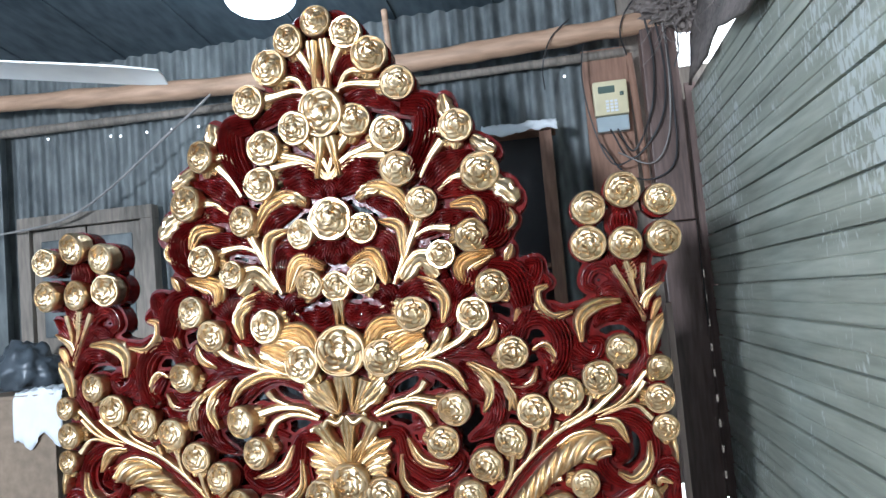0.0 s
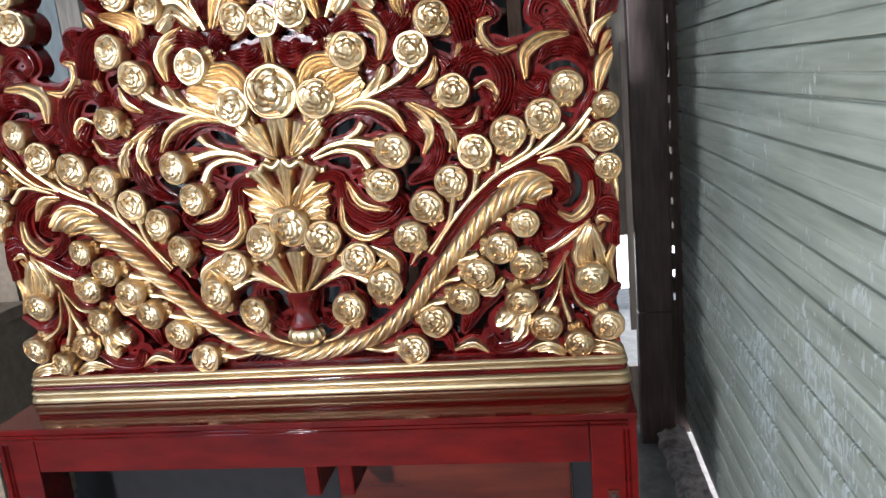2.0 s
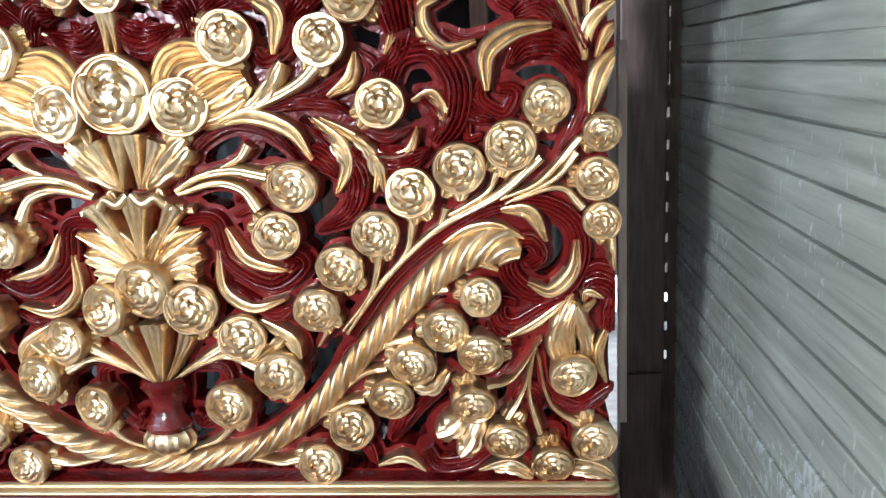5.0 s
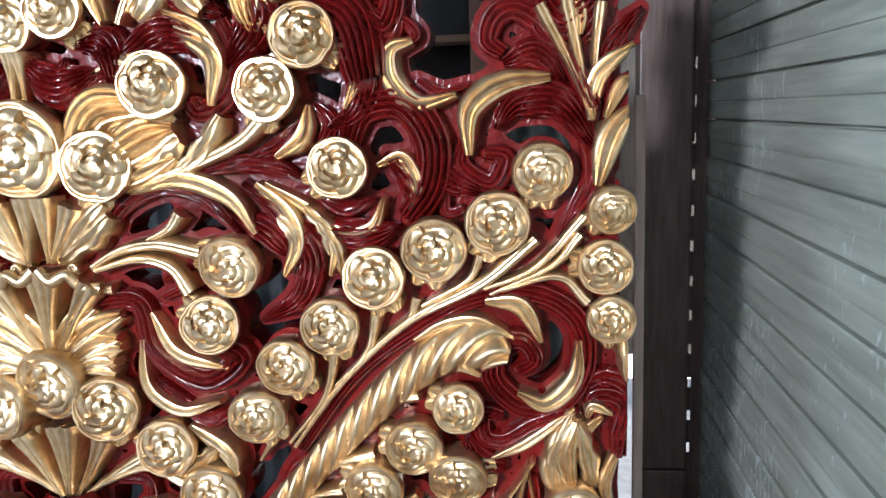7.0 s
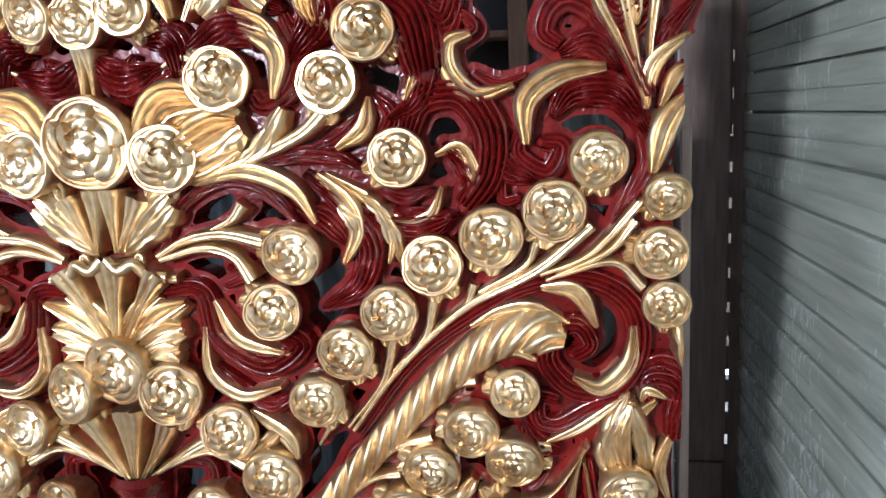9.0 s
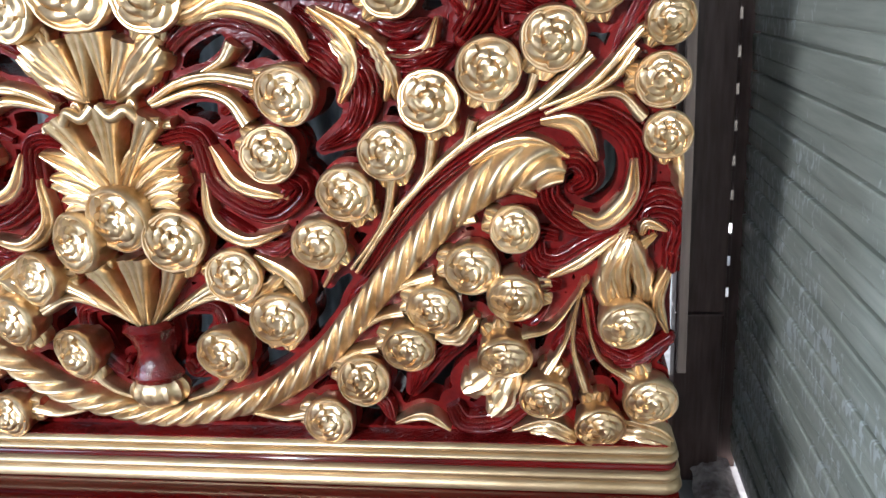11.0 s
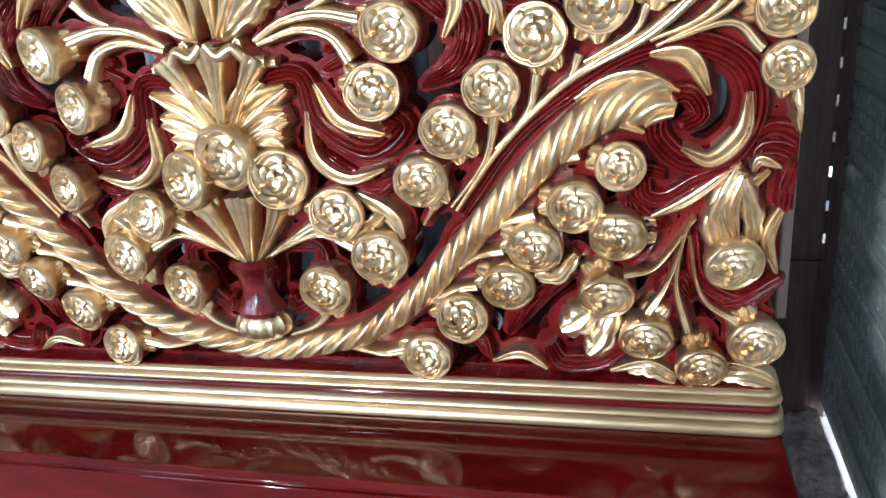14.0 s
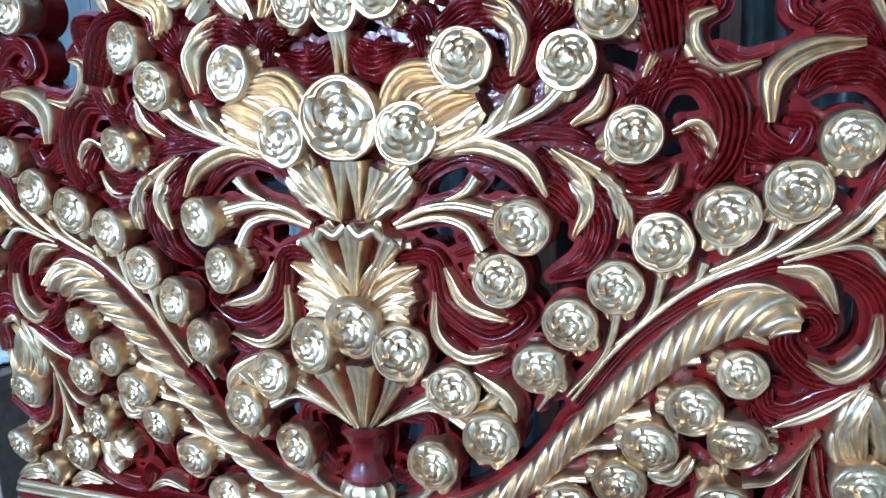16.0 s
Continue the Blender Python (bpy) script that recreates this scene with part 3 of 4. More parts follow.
leaf(GOLD, .019, (.361, 1.519), (.350, 1.490), (.377, 1.460))
leaf(MAROON, .039, (.472, 1.497), (.513, 1.458), (.513, 1.406), (.494, 1.350), (.452, 1.328))
leaf(GOLD, .014, (.474, 1.432), (.497, 1.399), (.479, 1.353))
scroll(MAROON, .014, (.545, 1.404), (.538, 1.445), (.560, 1.466), (.580, 1.448), (.564, 1.437))
leaf(GOLD, .020, (.576, 1.440), (.545, 1.428), (.545, 1.389), (.581, 1.356), (.634, 1.366))
scroll(MAROON, .009, (.579, 1.389), (.613, 1.372), (.651, 1.380))
scroll(MAROON, .037, (.478, 1.304), (.502, 1.352), (.559, 1.358), (.596, 1.307), (.593, 1.245), (.561, 1.198))
leaf(GOLD, .014, (.519, 1.273), (.555, 1.283), (.574, 1.242), (.555, 1.193))
leaf(GOLD, .014, (.418, 1.215), (.465, 1.178), (.509, 1.187), (.528, 1.229))
leaf(MAROON, .021, (.420, 1.236), (.468, 1.214), (.514, 1.226))
scroll(MAROON, .025, (.698, 1.418), (.678, 1.437), (.692, 1.469), (.725, 1.473), (.775, 1.425), (.816, 1.343))
leaf(MAROON, .029, (.698, 1.404), (.742, 1.416), (.778, 1.378))
trumpet(GOLD, .013, (.814, 1.328), (.786, 1.399), (.747, 1.476))
trumpet(GOLD, .015, (.813, 1.329), (.797, 1.406), (.781, 1.484))
trumpet(GOLD, .012, (.816, 1.328), (.819, 1.412), (.826, 1.475))
leaf(GOLD, .017, (.813, 1.325), (.822, 1.383), (.868, 1.422))
leaf(MAROON, .025, (.825, 1.354), (.836, 1.414), (.879, 1.468))
leaf(MAROON, .020, (.832, 1.320), (.851, 1.363), (.872, 1.387))
leaf(GOLD, .025, (.760, 1.384), (.697, 1.378), (.652, 1.345), (.649, 1.284))
leaf(MAROON, .038, (.818, 1.291), (.774, 1.352), (.715, 1.355), (.684, 1.319))
scroll(MAROON, .023, (.650, 1.313), (.636, 1.271), (.677, 1.243), (.697, 1.277), (.671, 1.285))
scroll(MAROON, .014, (.638, 1.240), (.615, 1.241), (.613, 1.205), (.637, 1.208))
leaf(GOLD, .025, (.866, 1.341), (.837, 1.300), (.821, 1.238))
leaf(MAROON, .022, (.799, 1.314), (.815, 1.250), (.767, 1.166))
stem(GOLD, .009, (.664, 1.095), (.736, 1.125), (.804, 1.197))
stem(GOLD, .009, (.672, 1.087), (.759, 1.127), (.798, 1.172))
stem(GOLD, .010, (.688, 1.093), (.767, 1.112), (.808, 1.076))
stem(GOLD, .011, (.371, .853), (.454, .959), (.553, 1.048), (.661, 1.104), (.737, 1.167))
stem(GOLD, .009, (.363, .858), (.422, .932), (.443, 1.003))
stem(GOLD, .008, (.513, 1.020), (.553, 1.050), (.568, 1.084))
stem(GOLD, .008, (.574, 1.071), (.641, 1.108), (.660, 1.144))
stem(GOLD, .009, (.440, .950), (.491, 1.003), (.507, 1.059))
stem(GOLD, .009, (.315, .829), (.336, .866), (.355, .931))
scroll(MAROON, .027, (.375, .847), (.467, .966), (.573, 1.044), (.656, 1.083), (.739, 1.083), (.793, 1.046), (.802, .984), (.771, .930), (.715, .921), (.674, .961), (.681, 1.004), (.714, 1.017), (.731, .992), (.709, .977))
leaf(GOLD, .018, (.796, 1.019), (.789, .963), (.749, .926), (.709, .943))
leaf(GOLD, .019, (.665, 1.077), (.715, 1.070), (.743, 1.019))
scroll(MAROON, .025, (.807, .950), (.836, .961), (.867, .937), (.851, .877))
leaf(GOLD, .012, (.807, .903), (.815, .921), (.842, .911))
scroll(MAROON, .021, (.686, .901), (.658, .905), (.658, .870), (.689, .864), (.735, .892), (.789, .913))
leaf(GOLD, .012, (.668, .837), (.722, .865), (.789, .920))
leaf(MAROON, .038, (.416, 1.189), (.482, 1.171), (.548, 1.186))
leaf(MAROON, .031, (.661, 1.231), (.615, 1.256), (.601, 1.295))
scroll(MAROON, .031, (.065, 1.072), (.138, 1.075), (.160, 1.001), (.236, .955), (.294, .989), (.273, 1.009))
leaf(GOLD, .016, (.161, 1.062), (.197, 1.000), (.279, .977))
leaf(GOLD, .017, (.142, 1.021), (.144, .946), (.196, .908), (.262, .925))
scroll(MAROON, .015, (.178, 1.083), (.216, 1.103), (.214, 1.125), (.190, 1.112))
leaf(MAROON, .022, (.152, .954), (.229, .890), (.282, .911))
leaf(GOLD, .023, (.205, .884), (.261, .844), (.278, .807))
leaf(GOLD, .029, (.004, .982), (.064, 1.033), (.120, 1.062))
leaf(GOLD, .029, (.012, .973), (.066, 1.010), (.110, 1.024))
leaf(GOLD, .025, (.019, .954), (.066, .980), (.100, .987))
leaf(GOLD, .027, (-.003, 1.000), (.042, 1.046), (.079, 1.073))
trumpet(GOLD, .030, (.000, 1.005), (.004, 1.074), (.008, 1.132))
trumpet(GOLD, .030, (.014, 1.000), (.048, 1.064), (.080, 1.114))
stem(GOLD, .009, (.001, 1.123), (.029, 1.116), (.048, 1.137), (.061, 1.100), (.108, 1.100))
lobed(GOLD, .031, (.023, 1.143), (.068, 1.192), (.110, 1.230))
trumpet(GOLD, .024, (.017, 1.143), (.014, 1.189), (.013, 1.241))
leaf(GOLD, .045, (.066, 1.273), (.114, 1.358), (.194, 1.365))
leaf(GOLD, .046, (.098, 1.272), (.179, 1.315), (.232, 1.333))
leaf(GOLD, .027, (.118, 1.253), (.173, 1.266), (.229, 1.293))
stem(GOLD, .014, (.078, 1.134), (.128, 1.159), (.188, 1.167), (.251, 1.154))
stem(GOLD, .014, (.082, 1.128), (.151, 1.145), (.203, 1.132), (.229, 1.094))
stem(GOLD, .012, (.170, 1.173), (.204, 1.189), (.224, 1.212))
leaf(MAROON, .027, (.026, 1.370), (.057, 1.409), (.073, 1.440))
leaf(MAROON, .026, (.053, 1.369), (.098, 1.403), (.136, 1.417))
trumpet(GOLD, .018, (-.009, 1.371), (-.008, 1.416), (-.007, 1.450))
leaf(MAROON, .023, (.100, 1.443), (.111, 1.489), (.156, 1.532))
leaf(MAROON, .030, (.379, 1.148), (.348, 1.182), (.307, 1.204))
leaf(MAROON, .031, (.588, 1.186), (.568, 1.250), (.530, 1.290))
rope(GOLD, .062, (.000, .587), (.060, .593), (.190, .629), (.293, .700), (.363, .777), (.429, .849), (.490, .912), (.546, .963), (.604, 1.001), (.656, 1.012), (.697, 1.000))
leaf(GOLD, .013, (.560, 1.018), (.605, 1.042), (.655, 1.048), (.704, 1.024))
leaf(GOLD, .015, (.530, .945), (.582, .976), (.622, .982), (.656, .968))
scroll(MAROON, .012, (-.030, .543), (.152, .548), (.435, .545), (.627, .548), (.850, .551))
trumpet(GOLD, .026, (.000, .767), (.004, .825), (.008, .888))
trumpet(GOLD, .024, (.012, .766), (.043, .819), (.068, .868))
stem(GOLD, .013, (.026, .769), (.088, .809), (.140, .839))
stem(GOLD, .012, (.039, .779), (.128, .814), (.190, .791))
scroll(MAROON, .020, (.055, .791), (.121, .787), (.117, .726), (.070, .675), (.055, .694))
leaf(MAROON, .034, (.034, .779), (.015, .733), (.009, .679))
stem(GOLD, .010, (.044, .620), (.097, .641), (.136, .685))
stem(GOLD, .008, (.481, .877), (.517, .922), (.564, .936))
stem(GOLD, .009, (.378, .761), (.429, .821), (.494, .845))
stem(GOLD, .009, (.328, .719), (.393, .770), (.441, .784))
stem(GOLD, .010, (.258, .659), (.345, .708), (.394, .721))
stem(GOLD, .012, (.158, .598), (.213, .589), (.260, .598))
leaf(GOLD, .028, (.792, .907), (.769, .852), (.785, .791))
leaf(GOLD, .021, (.763, .863), (.754, .820), (.770, .774))
scroll(MAROON, .020, (.727, .808), (.739, .734), (.798, .699), (.854, .737))
leaf(GOLD, .014, (.852, .861), (.831, .802), (.845, .750))
leaf(GOLD, .012, (.828, .905), (.802, .877), (.809, .821))
scroll(MAROON, .023, (.815, .901), (.821, .933), (.856, .921), (.851, .849))
trumpet(GOLD, .011, (.723, .832), (.694, .736), (.663, .682))
trumpet(GOLD, .010, (.718, .822), (.705, .731), (.723, .651))
trumpet(GOLD, .010, (.722, .808), (.743, .709), (.798, .666))
trumpet(GOLD, .010, (.730, .835), (.676, .759), (.628, .746))
leaf(MAROON, .026, (.674, .713), (.705, .731), (.729, .700))
leaf(MAROON, .027, (.554, .752), (.480, .702), (.438, .631))
scroll(MAROON, .019, (.340, .623), (.388, .622), (.403, .590))
scroll(MAROON, .030, (.506, .612), (.526, .579), (.583, .585), (.628, .618))
lobed(GOLD, .036, (.604, .704), (.558, .663), (.529, .648))
lobed(GOLD, .032, (.614, .681), (.592, .630), (.571, .605))
lobed(GOLD, .023, (.556, .776), (.526, .744), (.490, .746))
leaf(GOLD, .014, (.409, .579), (.460, .595), (.502, .572))
leaf(GOLD, .016, (.605, .569), (.662, .585), (.711, .566))
leaf(GOLD, .016, (.779, .592), (.828, .577), (.859, .561))
leaf(MAROON, .034, (.688, .824), (.647, .835), (.633, .871))
trumpet(GOLD, .029, (-.034, 1.794), (-.024, 1.849), (-.016, 1.905))
stem(GOLD, .016, (-.010, 1.791), (.018, 1.853), (.057, 1.903))
stem(GOLD, .016, (-.002, 1.791), (.053, 1.845), (.129, 1.870))
stem(GOLD, .014, (.006, 1.790), (.082, 1.842), (.166, 1.839))
trumpet(GOLD, .027, (-.021, 2.036), (-.020, 2.110), (-.019, 2.184))
stem(GOLD, .016, (-.003, 2.034), (.034, 2.112), (.062, 2.163))
stem(GOLD, .016, (.012, 2.016), (.071, 2.051), (.168, 2.040))
stem(GOLD, .015, (.027, 1.998), (.073, 2.083), (.131, 2.085))
leaf(MAROON, .036, (.034, 1.981), (.118, 2.013), (.211, 1.963))
leaf(MAROON, .035, (.031, 2.055), (.084, 2.123), (.122, 2.078))
leaf(MAROON, .036, (.017, 2.106), (.037, 2.153), (.024, 2.204))
scroll(MAROON, .053, (.220, 1.978), (.286, 1.963), (.285, 1.883), (.238, 1.784))
leaf(MAROON, .042, (.016, 1.813), (.081, 1.823), (.160, 1.799))
stem(GOLD, .017, (.261, 1.766), (.288, 1.816), (.326, 1.860))
lobed(GOLD, .031, (.354, 1.900), (.342, 1.949), (.340, 1.986))
lobed(GOLD, .031, (.409, 1.863), (.438, 1.833), (.468, 1.814))
lobed(GOLD, .043, (.442, 1.742), (.480, 1.710), (.513, 1.670))
leaf(MAROON, .044, (.259, 1.735), (.318, 1.792), (.406, 1.824))
leaf(MAROON, .040, (.280, 1.709), (.353, 1.734), (.405, 1.706))
stem(GOLD, .016, (.305, 1.723), (.346, 1.754), (.386, 1.759))
leaf(GOLD, .028, (.072, 1.725), (.125, 1.755), (.190, 1.725), (.227, 1.659))
leaf(MAROON, .038, (.099, 1.722), (.176, 1.690), (.199, 1.630))
leaf(GOLD, .024, (.131, 1.659), (.189, 1.635), (.193, 1.541))
leaf(MAROON, .041, (.066, 1.586), (.146, 1.598), (.164, 1.507))
leaf(GOLD, .032, (.034, 1.544), (.104, 1.564), (.142, 1.483))
stem(GOLD, .016, (.162, 1.481), (.205, 1.574), (.241, 1.646))
stem(GOLD, .014, (.222, 1.601), (.271, 1.624), (.329, 1.619))
stem(GOLD, .014, (.180, 1.506), (.223, 1.557), (.267, 1.560))
leaf(MAROON, .040, (.194, 1.599), (.299, 1.642), (.393, 1.649))
leaf(GOLD, .026, (.333, 1.681), (.400, 1.680), (.427, 1.631))
scroll(MAROON, .046, (.382, 1.708), (.462, 1.674), (.459, 1.600), (.418, 1.569))
leaf(GOLD, .021, (.462, 1.680), (.495, 1.625), (.442, 1.583))
leaf(GOLD, .017, (.470, 1.514), (.481, 1.536), (.491, 1.559))
lobed(GOLD, .040, (.183, 1.490), (.240, 1.540), (.288, 1.493))
leaf(MAROON, .037, (.151, 1.431), (.224, 1.467), (.293, 1.443))
leaf(GOLD, .024, (.240, 1.470), (.295, 1.431), (.287, 1.364))
leaf(GOLD, .037, (.359, 1.461), (.360, 1.515), (.442, 1.543))
scroll(MAROON, .054, (.421, 1.503), (.487, 1.475), (.511, 1.389))
scroll(MAROON, .027, (.520, 1.503), (.550, 1.500), (.539, 1.463), (.518, 1.475))
leaf(MAROON, .049, (.012, 1.749), (.079, 1.783), (.157, 1.752))
leaf(MAROON, .045, (.020, 1.621), (.066, 1.586), (.063, 1.539))
leaf(MAROON, .045, (-.022, 1.555), (.000, 1.600), (.022, 1.650))
leaf(MAROON, .040, (-.020, 1.740), (.000, 1.765), (.024, 1.790))
leaf(MAROON, .047, (.008, 1.433), (.054, 1.399), (.118, 1.417))
leaf(MAROON, .041, (.148, 1.392), (.137, 1.455), (.089, 1.458))
leaf(MAROON, .050, (.739, 1.516), (.777, 1.452), (.841, 1.507))
leaf(MAROON, .044, (.786, 1.633), (.782, 1.588), (.778, 1.543))
leaf(GOLD, .021, (.781, 1.497), (.793, 1.466), (.798, 1.436))
leaf(MAROON, .046, (.316, 1.550), (.358, 1.485), (.306, 1.412))
leaf(MAROON, .041, (.224, 1.573), (.252, 1.524), (.311, 1.488))
leaf(MAROON, .047, (-.001, 2.207), (.042, 2.235), (.073, 2.198))
lobed(GOLD, .036, (.070, 1.298), (.124, 1.366), (.171, 1.384))
lobed(GOLD, .040, (.102, 1.272), (.173, 1.335), (.229, 1.361))
lobed(GOLD, .039, (.124, 1.263), (.195, 1.302), (.237, 1.321))
leaf(MAROON, .023, (.550, 1.492), (.548, 1.456), (.515, 1.428))
leaf(GOLD, .013, (.864, 1.381), (.851, 1.367), (.832, 1.328))
leaf(MAROON, .019, (.865, 1.381), (.858, 1.352), (.836, 1.324))
lobed(GOLD, .019, (.858, 1.037), (.861, 1.005), (.864, .963))
leaf(GOLD, .016, (.762, .824), (.770, .868), (.787, .916))
leaf(MAROON, .022, (.700, 1.476), (.744, 1.487), (.780, 1.471))
lobed(GOLD, .019, (.446, 1.147), (.441, 1.189), (.414, 1.218))
lobed(GOLD, .022, (.758, .793), (.763, .846), (.789, .903))
lobed(GOLD, .022, (.811, .790), (.809, .843), (.794, .899))
leaf(MAROON, .036, (.423, .840), (.381, .805), (.334, .749))
leaf(MAROON, .023, (.670, .798), (.643, .772), (.625, .763))
lobed(GOLD, .023, (.633, .570), (.666, .578), (.706, .559))
lobed(GOLD, .023, (.774, .566), (.810, .570), (.854, .555))
leaf(MAROON, .026, (.768, .689), (.802, .697), (.844, .724))
trumpet(GOLD, .024, (.019, 1.143), (.040, 1.186), (.060, 1.228))
lobed(GOLD, .028, (.020, 1.141), (.080, 1.179), (.117, 1.212))
leaf(GOLD, .025, (.023, .982), (.074, 1.001), (.113, 1.010))
leaf(GOLD, .023, (.021, .968), (.070, .971), (.099, .966))
leaf(MAROON, .021, (.430, 1.364), (.452, 1.332), (.433, 1.301))
lobed(GOLD, .019, (.400, 1.148), (.394, 1.181), (.375, 1.206))
lobed(GOLD, .017, (.461, 1.118), (.457, 1.160), (.441, 1.189))
stem(GOLD, .011, (.320, .678), (.361, .692), (.386, .701))
lobed(GOLD, .021, (.172, .797), (.217, .824), (.251, .850))
stem(GOLD, .016, (.247, 1.791), (.293, 1.882), (.341, 1.886))
lobed(GOLD, .029, (.075, 1.728), (.100, 1.744), (.140, 1.745))
leaf(MAROON, .033, (-.066, 2.098), (-.031, 2.127), (-.021, 2.159))


# the pierced board that carries the carving: everything within a finger's width of a ribbon or rose
def fret_board(step=0.006, margin=0.008):
    xs, zs = np.arange(0, 0.96, step), np.arange(0.50, 2.36, step)
    X, Z = np.meshgrid(xs, zs, indexing="ij")
    D = np.full(X.shape, 9.0)
    for fx, fz, fr in field:
        i0, i1 = np.searchsorted(xs, (fx - 0.09, fx + 0.09))
        j0, j1 = np.searchsorted(zs, (fz - 0.09, fz + 0.09))
        s = (slice(i0, i1), slice(j0, j1))
        D[s] = np.minimum(D[s], np.hypot(X[s] - fx, Z[s] - fz) - fr)
        if abs(fx) < 0.09:
            D[s] = np.minimum(D[s], np.hypot(X[s] + fx, Z[s] - fz) - fr)
    D = np.where((X > 0.853) & (Z < 1.42), np.maximum(D, 0.02 + margin), D)
    D = np.minimum(D, np.where((Z < 0.545) & (X < 0.855), -0.01, 9.0)) - margin
    V, F, seen = [], [], {}

    def vid(key, x, z):
        if key not in seen:
            seen[key] = len(V)
            V.append((x, PY + 0.008, z + PZ)), V.append((x, PY + 0.062, z + PZ))
        return seen[key]

    ring = ((0, 0), (1, 0), (1, 1), (0, 1))
    for i in range(len(xs) - 1):
        for j in range(len(zs) - 1):
            if min(D[i, j], D[i + 1, j], D[i, j + 1], D[i + 1, j + 1]) >= 0:
                continue
            poly = []
            for q in range(4):
                a, b = ring[q], ring[(q + 1) % 4]
                pa, pb = (i + a[0], j + a[1]), (i + b[0], j + b[1])
                da, db = D[pa], D[pb]
                if da < 0:
                    poly.append((vid(pa, xs[pa[0]], zs[pa[1]]), False))
                if (da < 0) != (db < 0):
                    t = da / (da - db)
                    key = (min(pa, pb), max(pa, pb))
                    poly.append((vid(key, xs[pa[0]] + t * (xs[pb[0]] - xs[pa[0]]), zs[pa[1]] + t * (zs[pb[1]] - zs[pa[1]])), True))
            if len(poly) < 3:
                continue
            ids = [p[0] for p in poly]
            F.append(tuple(ids))
            F.append(tuple(v + 1 for v in ids[::-1]))
            for q in range(len(poly)):
                (a, ea), (b, eb) = poly[q], poly[(q + 1) % len(poly)]
                if ea and eb:
                    F.append((b, a, a + 1, b + 1))
    n = len(V)
    V += [(-x, y, z) for x, y, z in V]
    F += [tuple(v + n for v in f[::-1]) for f in F]
    return V, F


fret.data.from_pydata(*(lambda vf: (vf[0], [], vf[1]))(fret_board()))
fret.data.materials.append(FRET)


# base of the headboard
def extrude_x(profile, x0, x1):
    """A moulding: a profile of (y, z) swept along x, ends closed."""
    bm = bmesh.new()
    a = [bm.verts.new((x0, y, z)) for y, z in profile]
    b = [bm.verts.new((x1, y, z)) for y, z in profile]
    k = len(profile)
    for i in range(k):
        bm.faces.new((a[i], a[(i + 1) % k], b[(i + 1) % k], b[i]))
    bm.faces.new(a[::-1]), bm.faces.new(b)
    bmesh.ops.recalc_face_normals(bm, faces=bm.faces[:])
    return bm


def half_round(y, z0, z1, d, n=8):
    zc, h = (z0 + z1) / 2, (z1 - z0) / 2
    return [(y + 0.05, z0)] + [(y - d * math.cos(math.pi * (i / n - 0.5)), zc + h * math.sin(math.pi * (i / n - 0.5))) for i in range(n + 1)] + [(y + 0.05, z1)]


HW = 0.862


def moulding(name, profile, material, label="", r=0.02):
    """A profile of (y, z) along the front, turned round both ends on a small radius and back to the board."""
    path = [(-HW, 0.055)] + [(-HW + r - r * math.cos(a), r * (1 - math.sin(a))) for a in np.linspace(0, math.pi / 2, 7)]
    path += [(-x, y) for x, y in path[::-1]]
    k = len(profile)
    V, F = [], []
    for i, (x, y) in enumerate(path):
        p, q = np.array(path[max(0, i - 1)]), np.array(path[min(len(path) - 1, i + 1)])
        t = (q - p) / np.linalg.norm(q - p)
        nx, ny = t[1], -t[0]
        for d, z in profile:
            V.append((x + nx * d, y - 0.032 + ny * d, z + PZ))
    for i in range(len(path) - 1):
        for j in range(k - 1):
            F.append((i * k + j, (i + 1) * k + j, (i + 1) * k + j + 1, i * k + j + 1))
    F += [tuple(range(k)), tuple(range((len(path) - 1) * k, len(path) * k))[::-1]]
    raw(name, V, F, material, headboard, label)


def bead_profile(z0, z1, out, d, n=7):
    return [(out + d * math.sin(math.pi * i / n), z0 + (z1 - z0) * i / n) for i in range(n + 1)]


part("moulding_core", box(-HW + 0.012, HW - 0.012, -0.026, 0.05, 0.479 + PZ, 0.557 + PZ, 0.002), MAROON, headboard)
moulding("gold_moulding", [(-0.03, 0.5285)] + bead_profile(0.529, 0.5405, 0.002, 0.005) + bead_profile(0.541, 0.5555, -0.003, 0.006) + [(-0.03, 0.556)], GOLDLINE)
moulding("moulding_groove", [(-0.03, 0.514)] + bead_profile(0.5145, 0.528, 0.0, 0.004) + [(-0.03, 0.5283)], LACQUER, "thin maroon lacquered line")
moulding("gold_moulding", [(-0.03, 0.4785)] + [(0.012, 0.479), (0.0135, 0.482), (0.0105, 0.490), (0.006, 0.4965)] + bead_profile(0.497, 0.5135, 0.004, 0.006) + [(-0.03, 0.5138)], GOLDLINE)
part("shelf", box(-0.868, 0.868, -0.215, 0.06, 0.461 + PZ, 0.4775 + PZ, 0.003), LACQUER, headboard, "glossy red lacquered shelf")
part("front_rail", box(-0.75, 0.75, -0.205, -0.175, 0.345 + PZ, 0.460 + PZ, 0.003), LACQUER, headboard)
for z in (0.444, 0.455):
    part("bead", extrude_x(half_round(-0.206, z + PZ - 0.003, z + PZ + 0.003, 0.004), -0.845, 0.845), LACQUER, headboard, "", True)
